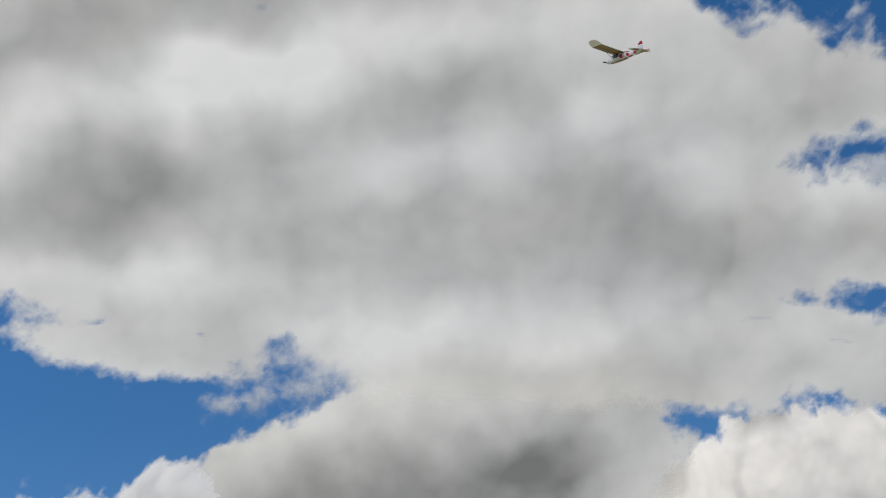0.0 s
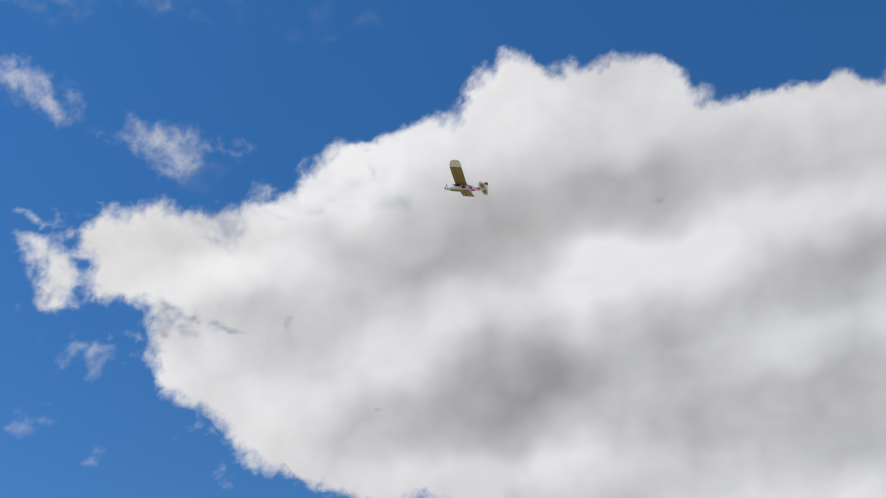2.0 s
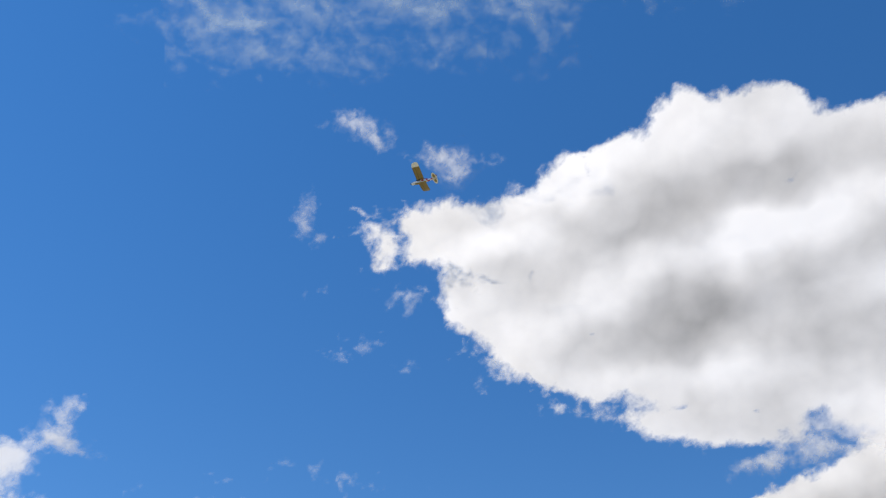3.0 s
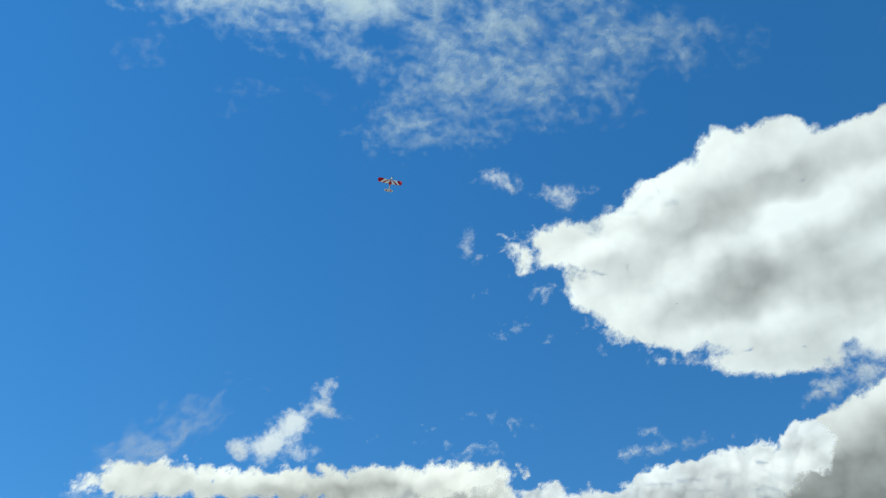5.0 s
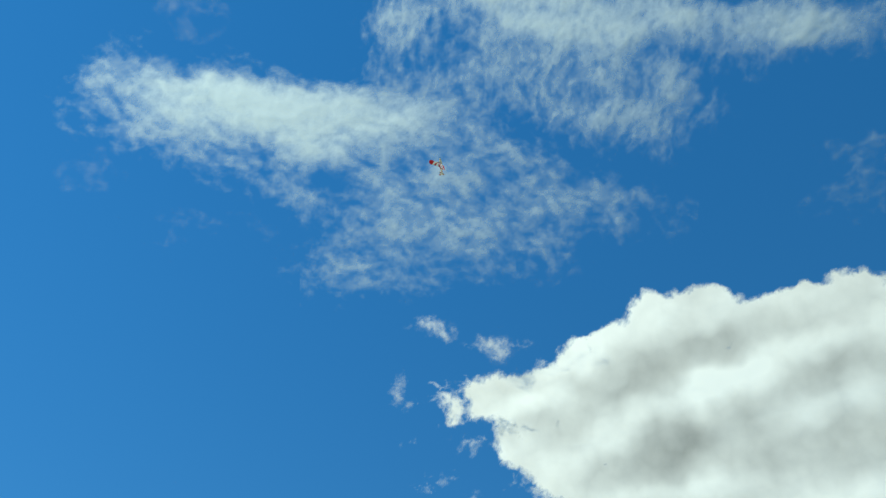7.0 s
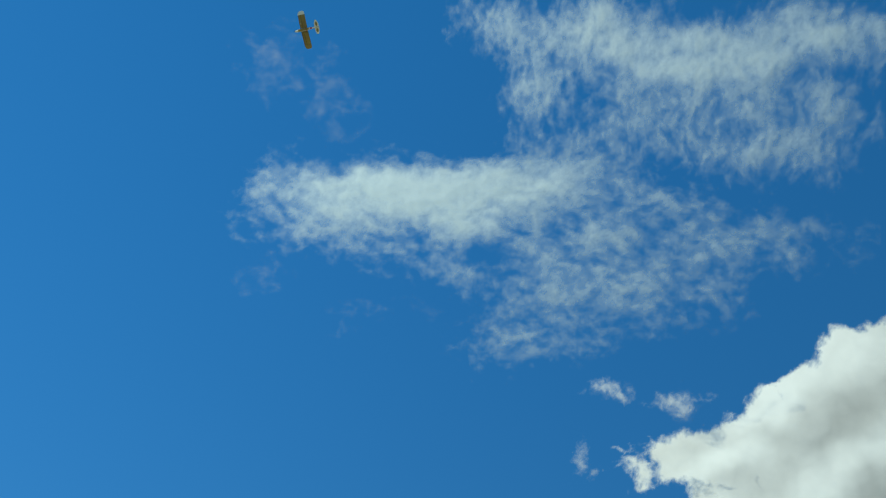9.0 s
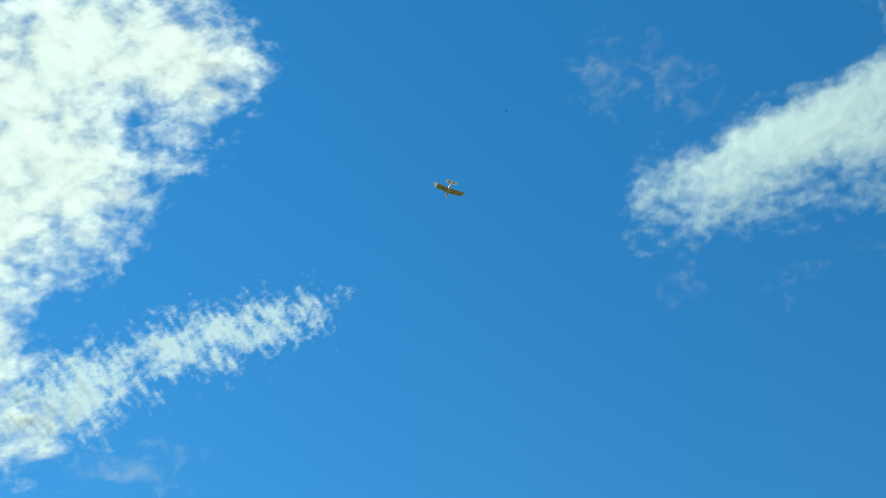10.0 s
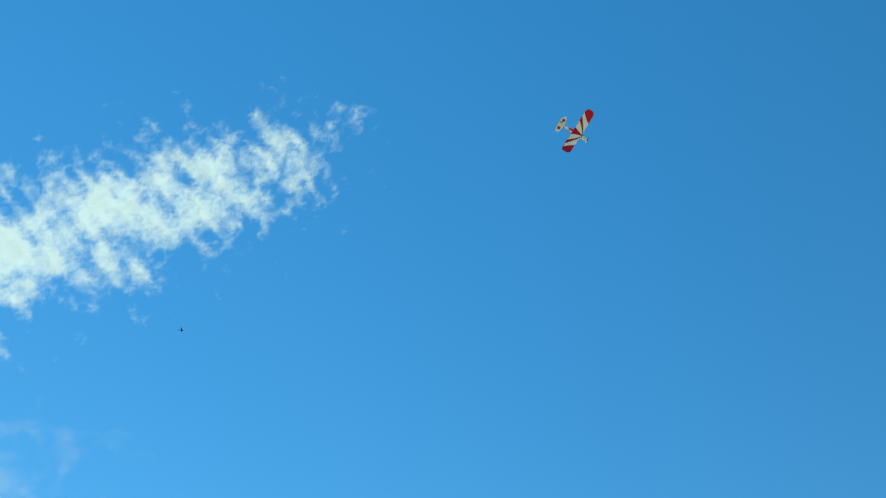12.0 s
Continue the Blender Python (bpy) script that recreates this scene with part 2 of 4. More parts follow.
def cloud(name, label, kind, azimuth, elevation, lobes, cores=(), gaps=(), highlights=(), layer=0.0, seed=1, curl=0.0, rounds=2, grain=1.0, shade=0.45, gleam=0.3, creases=0.68, puff_shading=0.13, lean=0.0,
          calm=(), parent=None):
    """One cloud: a body whose lumps bulge towards the field below, from rounded masses broken up by turbulence.
    cores: patches painted dark for shade, or fuller in veils and trails; highlights: patches painted bright for
    sunlight; gaps: holes, with a depth of 0 to 1;
    creases: the amount of wandering folds; puff_shading: that of heads painted bright over dark creases; lean: the way
    in which a veil is combed; calm: where its rim melts away."""
    a, e = radians(azimuth), radians(elevation)
    mid = np.array([math.sin(a) * math.cos(e), math.cos(a) * math.cos(e), math.sin(e)])
    right = np.array([math.cos(a), -math.sin(a), 0.0])
    up = np.cross(right, mid)
    form, relief = kind["form"], kind["relief"]
    reach = max(max(l[2:4]) for l in lobes)
    pad = 1.5 if form == "billow" else 2.0
    x0, x1 = min(l[0] - max(l[2:4]) for l in lobes) - pad, max(l[0] + max(l[2:4]) for l in lobes) + pad
    y0, y1 = min(l[1] - max(l[2:4]) for l in lobes) - pad, max(l[1] + max(l[2:4]) for l in lobes) + pad
    step = 0.11 if form == "billow" else 0.13
    nx, ny = int((x1 - x0) / step) + 2, int((y1 - y0) / step) + 2
    x, y = np.meshgrid(np.linspace(x0, x1, nx), np.linspace(y0, y1, ny), indexing="ij")
    wx, wy = fractal(x, y, 3.0, 3, seed + 50), fractal(x, y, 3.0, 3, seed + 60)
    ripple = 0.0

    def masses(group, loose):
        """Soft patches: about 1 in each middle, fading past its rim; a sixth number is its strength."""
        total = np.zeros_like(x)
        for cx, cy, rx, ry, turn, *strength in group:
            c, s = math.cos(radians(turn)), math.sin(radians(turn))
            dx, dy = x + loose * wx - cx, y + loose * wy - cy
            d = np.exp(-0.9 * (((dx * c + dy * s) / rx) ** 2 + ((dy * c - dx * s) / ry) ** 2) ** 1.4) * (strength[0] if strength else 1.0)
            total = total + d - total * d
        return total
    core, sunlit = masses(cores, 0.55), masses(highlights, 0.55)
    if form == "billow":
        big = min(2.4, reach * 0.8) * grain
        px, py = x + 0.25 * wx + 0.1 * fractal(x, y, 0.8, 3, seed + 70), y + 0.25 * wy + 0.1 * fractal(x, y, 0.8, 3, seed + 80)
        qx, qy = px + 0.3 * grain * wx, py + 0.3 * grain * wy
        lumps = 0.8 * heaps(px, py, big * 0.75, seed, 5, 0.62) + 0.45 * fractal(px, py, big, 6, seed + 3, 0.62)
        size = min(1, reach / 2)
        inside = lobes_field(px, py, lobes, 0.25)
        cover = 1.15 * inside - 0.04 * size + 0.74 * size * lumps / (1 + 0.8 * np.clip(inside - 0.3, 0, 9))
        shading = np.clip(cover, 0, 3)
        folds = fractal((x + 0.2 * y) / 1.9 + 0.45 * wx, (y - 0.15 * x) + 0.45 * wy, 4.6, 4, seed + 20, 0.4)
        soft_heaps = heaps(qx, qy, big * 1.6, seed + 30, 2, 0.4)
        cotton = heaps(px, py, big * 0.9, seed + 40, 3, 0.45)
        # greyness: painted shade and highlights over random folds and heaps
        body = 0.27 + 0.05 * shading - 0.10 * soft_heaps - puff_shading * cotton + creases * folds + shade * core - gleam * sunlit
        mass = np.clip(lobes_field(x, y, lobes, 1.5) - 0.6, 0, 4)
        height = 0.7 * np.sqrt(mass + 0.3)
        ripple = curl * big * (0.4 * heaps(qx, qy, big * 1.6, seed + 30, rounds, 0.42) + 0.9 * fractal(qx, qy, big * 2.0, 2, seed + 33, 0.4)) * np.clip(mass + 0.3, 0, 1)
    elif form == "fibre":
        px, py = x + 0.6 * wx, y + 0.6 * wy
        lumps = fractal(px, py * 1.3, 1.6, 7, seed, 0.62)
        cover = lobes_field(px, py, lobes, 0.4) * 0.6 - 0.1 + 0.8 * lumps
        body = 0.02 + 0.08 * np.clip(cover, 0, 2) + 0.12 * lumps
        height = 0.5 * np.clip(lobes_field(x, y, lobes, 0.4), 0, 1) + 0.2 * fractal(px, py, 1.6, 2, seed)
    elif form == "fleece":
        # combed out by the wind into fine slanting fibres
        px, py = x + 0.35 * wx, y + 0.35 * wy
        along, across = 0.8 * px + 0.6 * py, 0.8 * py - 0.6 * px
        lumps = 0.6 * fractal(along * 0.8, across * 1.15, 1.5, 6, seed, 0.6) + 0.5 * fractal(px, py, 2.4, 5, seed + 5, 0.55)
        cover = np.minimum(lobes_field(x, y, lobes, 0.7) * 0.42 + 0.1, 1.5) + 0.8 * lumps
        body = 0.05 + 0.16 * np.clip(cover, 0, 2) - 0.42 * lumps
        height = 0.4 * fractal(px, py, 2.4, 3, seed + 5)
    elif form == "mottle":
        px, py = x + 0.4 * wx, y + 0.4 * wy
        c, s = math.cos(radians(lean)), math.sin(radians(lean))
        along, across = px * c + py * s, py * c - px * s
        patches = fractal(px * 0.8, py * 1.2, 3.0, 4, seed + 4, 0.5)
        strands = fractal(along * 0.75, across * 1.3, 0.9, 5, seed, 0.6)
        lumps = 0.55 * patches + 0.5 * strands
        cover = np.minimum(lobes_field(px, py, lobes, 0.6) * 0.4 + 0.1, 0.62) + 0.68 * lumps * (1 - 0.4 * core) + 0.95 * core
        body = 0.1 + 0.2 * lumps + 0.1 * wy - 0.2 * core
        height = 0.3 * core + 0.15 * patches
    else:
        # a trail torn into slanting tufts across its length
        t = radians(lobes[0][4])
        along, across = x * math.cos(t) + y * math.sin(t), y * math.cos(t) - x * math.sin(t)
        tufts = fractal(along * 2.8 + 1.1 * across + 0.5 * wx, across * 0.7 + 0.5 * wy, 1.3, 5, seed, 0.55)
        lumps = fractal(x + 0.4 * wx, y + 0.4 * wy, 1.1, 6, seed + 9, 0.6)
        cover = lobes_field(x, y, lobes, 0.5) * 0.5 + 0.14 + 0.46 * tufts + 0.58 * lumps + 0.3 * core
        body = 0.05 + 0.1 * np.clip(cover, 0, 2) + 0.12 * lumps
        height = 0.3 * tufts
    for l in gaps:
        deep = l[5] if len(l) > 5 else 1.0
        open_ = lobes_field(x + 0.5 * wx, y + 0.5 * wy, [l], 0.3) / min(l[2:4])
        cover = np.minimum(cover, 0.62 - 0.85 * deep + 0.9 * (1 - open_) + 0.6 * deep * lumps)
    ragged = 1 - masses(calm, 0.3)
    cover = cover * ragged + (0.4 * lobes_field(x, y, lobes, 0.8) + 0.1) * (1 - ragged)
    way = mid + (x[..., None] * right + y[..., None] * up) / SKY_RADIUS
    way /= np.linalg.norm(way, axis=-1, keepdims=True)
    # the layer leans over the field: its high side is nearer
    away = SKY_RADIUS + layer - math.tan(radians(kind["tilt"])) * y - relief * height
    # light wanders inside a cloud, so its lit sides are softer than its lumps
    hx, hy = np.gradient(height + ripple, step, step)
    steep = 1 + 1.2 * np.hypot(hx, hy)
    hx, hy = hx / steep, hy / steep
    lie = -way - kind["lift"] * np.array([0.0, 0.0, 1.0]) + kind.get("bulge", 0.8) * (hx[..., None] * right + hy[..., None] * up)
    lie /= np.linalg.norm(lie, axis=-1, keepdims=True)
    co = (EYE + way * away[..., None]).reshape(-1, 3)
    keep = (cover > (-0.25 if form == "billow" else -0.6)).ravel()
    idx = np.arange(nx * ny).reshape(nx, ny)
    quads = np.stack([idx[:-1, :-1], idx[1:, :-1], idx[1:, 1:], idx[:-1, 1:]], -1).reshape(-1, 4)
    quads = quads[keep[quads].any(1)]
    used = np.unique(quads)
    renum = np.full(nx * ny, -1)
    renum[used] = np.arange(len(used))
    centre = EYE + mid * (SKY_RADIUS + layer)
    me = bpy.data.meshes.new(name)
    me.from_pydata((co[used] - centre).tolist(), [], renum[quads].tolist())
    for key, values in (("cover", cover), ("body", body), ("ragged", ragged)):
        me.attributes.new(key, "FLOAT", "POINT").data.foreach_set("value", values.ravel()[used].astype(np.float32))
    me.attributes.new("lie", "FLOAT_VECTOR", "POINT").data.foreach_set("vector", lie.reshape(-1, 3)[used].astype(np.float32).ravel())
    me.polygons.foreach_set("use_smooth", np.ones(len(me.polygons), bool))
    me.materials.append(kind["mat"])
    ob = new(name, me)
    if parent:
        ob.parent = parent
        ob.location = Vector(centre) - parent.location
        return tagged(ob, label)
    ob.location = centre
    return tagged(ob, label, "cloud", group="clouds in the sky")


# the great cumulus, from its torn head in the west to its thin eastern side
head = [(-17.5, 4.3, 0.4, 0.2, -49), (-17, 3.3, 1, 0.5, -34), (-15.7, 4.2, 0.9, 0.4, 11), (-14.7, 3.3, 1.5, 1.4, -9), (-17.4, 2.5, 0.7, 0.2, 1), (-13.8, 2.8, 1.5, 1.4, -9),
        (-13.3, 3.6, 2.3, 1.7, -9), (-10.8, 3.1, 3.1, 2.1, 1), (-8, 4.4, 1.9, 1.8, 11), (-5.3, 4.7, 2.1, 2.2, -9), (-2.6, 6.2, 1.9, 2.1, -10), (-0.3, 5.6, 2.1, 2.1, -10),
        (2, 4.1, 2.6, 2.5, -10)]
heart = [(-12.3, 0.5, 3, 2.3, -28), (-10.4, -2.9, 3.9, 1.5, -28), (-11.3, 2.1, 2.9, 1.9, 16), (-7.5, 3.2, 2.3, 1.8, 16), (-2.6, 5, 2.8, 2.1, -4), (0.9, 6.2, 2.2, 1.6, -4),
         (-8.4, -0.4, 5.2, 3.2, -20), (-1.6, 0.6, 9, 5.6, -4), (-5.9, -3.9, 4, 1.6, -25), (-2.2, -6.6, 4.2, 1.5, -4), (7.4, 2.3, 6.7, 4.3, 0), (-2.4, 1.3, 6.9, 3.4, 0)]
east = [(5.4, 1.3, 9.1, 4.5, -1), (11.8, 0.7, 5.5, 4, -1), (-1.5, -3.4, 8.9, 3.6, -9), (9, -3.8, 11.4, 4.2, -1), (5.2, -6.2, 7.4, 1.5, -1), (-2.7, -6.7, 4.4, 1.1, -7),
        (18.2, -3.8, 4.1, 2.3, -1), (17.3, -7.4, 6.4, 1.9, -6), (15.5, 0.1, 3.7, 2.7, -1), (19.4, 0.7, 2.7, 1.7, -2), (20.8, -3.8, 3.8, 1.9, -1), (14, -8.3, 4.3, 1.4, -1),
        (17, 1.3, 2.5, 2.1, -2), (6.7, -7.8, 2.9, 0.8, -2), (16.8, -9.1, 2.4, 0.9, -1), (20.8, -8.1, 4.1, 1.6, -1)]
# dark patches that stand for shade, put into the cloud's colour
shading = [(-3.7, -2.2, 4.6, 1.6, -2), (-4.7, 2.0, 3.8, 0.9, 17, 0.75), (7.6, 0.8, 2.8, 1.5, 11, 0.9), (11.6, -2.8, 4.2, 1.7, -1, 0.9), (-11.3, 1.2, 2.9, 0.8, 1, 0.45),
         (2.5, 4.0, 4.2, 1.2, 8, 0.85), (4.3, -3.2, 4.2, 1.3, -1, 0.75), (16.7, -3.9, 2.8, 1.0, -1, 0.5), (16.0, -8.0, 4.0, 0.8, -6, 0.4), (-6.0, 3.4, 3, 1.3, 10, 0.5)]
# bright patches that stand for sunlit parts, likewise put into the colour
sunlit_patches = [(0.8, 1.6, 7.7, 1.1, 10), (-11.4, 2.7, 2.5, 0.9, 1, 0.7), (-8.1, -0.8, 1.6, 1.0, 16, 0.9), (5.2, -1.4, 1.3, 0.9, -4, 0.45), (8.1, -1.1, 1.4, 1.3, 38, 0.45), (-7.6, 5.0, 1.6, 1.0, 16, 0.6),
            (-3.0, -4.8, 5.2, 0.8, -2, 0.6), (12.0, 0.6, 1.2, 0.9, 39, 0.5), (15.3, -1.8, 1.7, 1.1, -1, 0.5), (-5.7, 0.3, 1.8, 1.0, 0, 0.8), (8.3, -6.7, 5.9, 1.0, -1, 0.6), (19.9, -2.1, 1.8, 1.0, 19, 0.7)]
holes = [(1.3, 3.8, 1.4, 0.5, 10, 0.3), (-7.9, 0.7, 0.5, 0.2, 16, 0.5), (-8.1, -2.3, 0.8, 0.4, -5, 0.35), (-1.0, -6.4, 0.4, 0.3, -4, 0.7), (-4.5, -5.9, 1.0, 0.3, 6, 0.5), (16.7, 2.9, 1.6, 0.6, -2, 0.7),
         (19.4, 2.8, 1.6, 0.7, -2, 0.8), (19.3, -1.6, 1.5, 0.8, 41, 0.8), (20.6, -0.5, 0.8, 0.8, 65, 0.8), (17.4, -6.5, 1.8, 0.6, -11, 0.35), (20.9, -6.2, 1.5, 0.5, -1, 0.7), (13.4, 1.4, 0.6, 0.3, -1, 0.3),
         (12.0, -7.2, 0.5, 0.4, -1, 0.3), (20.0, -7.5, 1.9, 0.5, -11, 0.3)]
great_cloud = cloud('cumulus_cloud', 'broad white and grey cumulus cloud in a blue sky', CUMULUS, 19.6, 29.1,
      head + heart + east, cores=shading, gaps=holes, highlights=sunlit_patches, layer=0.0, seed=3, curl=0.1, shade=0.24, gleam=0.38, creases=0.22, calm=[(8, -8.6, 6.5, 2.4, 0)])
cloud('cloud_wisp', 'ragged white cloud scrap under the great cloud', PUFF, 19.6, 29.1,
      [(1.3, -8.7, 1.7, 0.4, 8), (-0.6, -9.0, 0.7, 0.4, 13), (2.4, -8.5, 1.1, 0.4, -2)], layer=0.0, seed=39)
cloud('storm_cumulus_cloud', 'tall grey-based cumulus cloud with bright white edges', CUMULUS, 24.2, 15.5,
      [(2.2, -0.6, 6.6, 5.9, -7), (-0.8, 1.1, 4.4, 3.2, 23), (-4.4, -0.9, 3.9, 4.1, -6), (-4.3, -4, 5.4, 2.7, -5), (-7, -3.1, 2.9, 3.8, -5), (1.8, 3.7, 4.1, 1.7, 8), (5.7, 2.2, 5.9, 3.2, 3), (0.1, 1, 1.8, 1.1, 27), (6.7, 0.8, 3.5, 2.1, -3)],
      # cores put the shade of its base into the colour, its top is painted lit
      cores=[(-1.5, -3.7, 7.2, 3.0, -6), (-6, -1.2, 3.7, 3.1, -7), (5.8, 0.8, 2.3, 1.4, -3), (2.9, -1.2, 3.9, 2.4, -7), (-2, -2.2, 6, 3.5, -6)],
      highlights=[(3.3, 3.8, 4.9, 1.3, 0), (-5.1, 1.8, 1.4, 1.2, 37), (2.8, 4.3, 4.1, 0.8, -3)], layer=9.0, seed=5, curl=0.08, rounds=3, grain=0.8, shade=0.6, creases=0.25)
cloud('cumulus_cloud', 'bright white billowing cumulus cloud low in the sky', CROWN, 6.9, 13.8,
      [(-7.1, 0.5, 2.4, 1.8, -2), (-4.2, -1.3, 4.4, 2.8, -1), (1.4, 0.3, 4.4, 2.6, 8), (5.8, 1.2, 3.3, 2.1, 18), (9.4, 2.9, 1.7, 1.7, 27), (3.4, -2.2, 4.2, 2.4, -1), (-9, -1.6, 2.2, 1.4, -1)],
      # grey shade under the heads, painted by the cores
      cores=[(-3.2, -0.6, 4, 1.8, -2), (1.9, 0, 2.9, 1.4, 8), (6.5, -0.9, 2.1, 1, -2), (-7.4, -1.5, 2.2, 1.1, -2, 0.4)], layer=1.0, seed=8, curl=0.35, rounds=4, grain=0.65, shade=0.38, creases=0.2, puff_shading=0.32)
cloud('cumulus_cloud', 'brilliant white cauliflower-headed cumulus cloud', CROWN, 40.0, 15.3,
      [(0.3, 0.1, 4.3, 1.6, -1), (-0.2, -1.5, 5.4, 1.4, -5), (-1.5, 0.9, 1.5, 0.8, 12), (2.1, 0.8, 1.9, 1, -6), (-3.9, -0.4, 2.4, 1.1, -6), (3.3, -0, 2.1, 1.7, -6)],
      cores=[(-4.5, 0.8, 0.9, 0.9, -7), (-0.3, 1.6, 1.2, 0.5, 3), (-6, -0.2, 1.3, 0.6, -6)], layer=14.0, seed=88, curl=0.3, rounds=4, grain=0.75, shade=0.45, creases=0.15, puff_shading=0.3)
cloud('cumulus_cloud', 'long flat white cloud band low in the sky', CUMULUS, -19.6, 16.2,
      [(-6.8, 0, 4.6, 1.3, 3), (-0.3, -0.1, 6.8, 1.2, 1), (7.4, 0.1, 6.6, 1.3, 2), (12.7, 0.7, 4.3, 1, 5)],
      # shade along the underside of the band, painted in
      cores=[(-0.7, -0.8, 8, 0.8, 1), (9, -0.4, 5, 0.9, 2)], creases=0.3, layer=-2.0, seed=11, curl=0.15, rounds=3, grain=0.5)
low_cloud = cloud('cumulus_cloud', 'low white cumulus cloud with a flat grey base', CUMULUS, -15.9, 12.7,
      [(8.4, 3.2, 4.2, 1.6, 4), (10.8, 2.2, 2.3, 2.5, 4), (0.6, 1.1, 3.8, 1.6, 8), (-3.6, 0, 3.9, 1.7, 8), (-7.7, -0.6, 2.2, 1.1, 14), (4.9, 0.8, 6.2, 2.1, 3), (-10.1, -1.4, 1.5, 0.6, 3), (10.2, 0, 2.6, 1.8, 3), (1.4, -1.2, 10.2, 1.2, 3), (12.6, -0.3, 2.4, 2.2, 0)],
      # the base's grey is shade put into the colour
      cores=[(5.8, -0.4, 6.5, 1.2, 3), (8.9, 2, 2.6, 1.4, 4), (6.9, 3.1, 2.2, 0.9, 4), (-2, -1.3, 6, 0.8, 3)], layer=6.0, seed=12, curl=0.3, rounds=4, grain=0.62, shade=0.45, creases=0.3, puff_shading=0.24)
puff = cloud('small_cumulus_cloud', 'small torn white cumulus puff', PUFF, -19.4, 19.1,
      [(1.3, 0.8, 1.6, 1.2, 38), (0, -0.4, 1.7, 1.1, 27), (-2, -0.8, 1, 0.7, -15), (1.6, -0.9, 1.4, 0.5, 6)],
      cores=[], gaps=[], layer=2.0, seed=13)
cloud('small_cumulus_cloud', 'small soft white cloud puff', PUFF, -2.0, 36.2,
      [(0, 0.5, 1.1, 0.5, -11), (0.8, -0.1, 0.6, 0.5, -41), (-1.1, 0.5, 0.4, 0.2, -1)],
      cores=[], gaps=[], layer=-1.5, seed=17)
cloud('cloud_wisp', 'thin torn white cloud wisp', PUFF, 2.6, 35.1,
      [(0.1, 0.1, 1.4, 0.55, -13), (1.5, 0.1, 0.8, 0.25, 6), (0.6, -0.5, 0.5, 0.25, -3)],
      cores=[], gaps=[], layer=-1.5, seed=19)
cloud('cloud_wisp', 'thin upright white cloud wisp', PUFF, -5.2, 32.5,
      [(0.3, 0.2, 0.3, 0.9, 1), (0.9, -1.4, 0.5, 0.3, -29), (0.1, -0.5, 0.3, 0.5, 1)],
      cores=[], gaps=[], layer=-1.5, seed=23)
cloud('cloud_wisp', 'faint white cloud scrap', WISP, 0.0, 28.0,
      [(-1.2, -1.3, 1.3, 0.5, -21), (1.2, 0.5, 1.1, 0.3, 3), (0.7, 1.2, 0.5, 0.4, -2)],
      cores=[], gaps=[], layer=-1.5, seed=29)
cloud('cloud_wisp', 'small flat white cloud scrap', PUFF, 7.3, 17.9,
      [(-1.3, -0.5, 1.2, 0.4, 3), (1.6, -0.3, 1.5, 0.3, 10), (-0.2, 0.8, 0.5, 0.3, -2)],
      cores=[], gaps=[], layer=2.0, seed=31)
cloud('cloud_wisp', 'long narrow white cloud scrap', PUFF, 20.4, 19.7,
      [(-1.3, -0.2, 1.6, 0.5, 12), (1.2, 0.2, 1.2, 0.6, 8)],
      cores=[], gaps=[], layer=10.0, seed=37)
cloud('cloud_wisp', 'thin flat white cloud scrap', WISP, -1.0, 18.9,
      [(-7.3, 0.7, 1.7, 0.3, 4), (-4.9, -0.9, 1.5, 0.3, 10), (-1.6, 1.2, 0.6, 0.2, 0), (14.1, -1.1, 0.9, 0.2, 0)],
      cores=[], gaps=[], layer=2.0, seed=41)
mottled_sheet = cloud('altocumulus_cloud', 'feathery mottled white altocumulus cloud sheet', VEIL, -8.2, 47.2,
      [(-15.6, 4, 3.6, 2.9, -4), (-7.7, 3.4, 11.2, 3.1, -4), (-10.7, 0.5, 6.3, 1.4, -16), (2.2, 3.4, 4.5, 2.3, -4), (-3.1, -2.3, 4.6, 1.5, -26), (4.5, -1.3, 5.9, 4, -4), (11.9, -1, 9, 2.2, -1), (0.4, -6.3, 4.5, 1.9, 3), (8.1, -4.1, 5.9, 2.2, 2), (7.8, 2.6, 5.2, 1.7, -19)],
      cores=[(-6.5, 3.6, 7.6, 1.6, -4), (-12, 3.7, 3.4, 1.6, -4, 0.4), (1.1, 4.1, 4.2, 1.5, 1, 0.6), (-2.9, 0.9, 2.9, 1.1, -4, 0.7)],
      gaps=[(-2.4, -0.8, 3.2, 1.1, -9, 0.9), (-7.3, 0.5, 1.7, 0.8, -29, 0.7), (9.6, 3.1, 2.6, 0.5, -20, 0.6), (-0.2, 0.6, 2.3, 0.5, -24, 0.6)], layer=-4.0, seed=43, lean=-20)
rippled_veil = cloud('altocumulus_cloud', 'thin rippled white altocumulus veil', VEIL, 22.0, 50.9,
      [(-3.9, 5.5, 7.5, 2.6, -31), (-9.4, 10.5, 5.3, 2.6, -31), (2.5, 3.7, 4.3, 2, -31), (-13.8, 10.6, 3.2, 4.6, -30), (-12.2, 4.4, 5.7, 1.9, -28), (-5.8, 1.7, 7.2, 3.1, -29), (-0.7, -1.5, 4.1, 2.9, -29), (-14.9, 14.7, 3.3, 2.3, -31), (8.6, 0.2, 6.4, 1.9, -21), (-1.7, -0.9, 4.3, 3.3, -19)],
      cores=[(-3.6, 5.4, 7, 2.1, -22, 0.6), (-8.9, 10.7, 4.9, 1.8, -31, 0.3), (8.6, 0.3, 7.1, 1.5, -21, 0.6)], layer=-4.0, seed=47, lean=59)
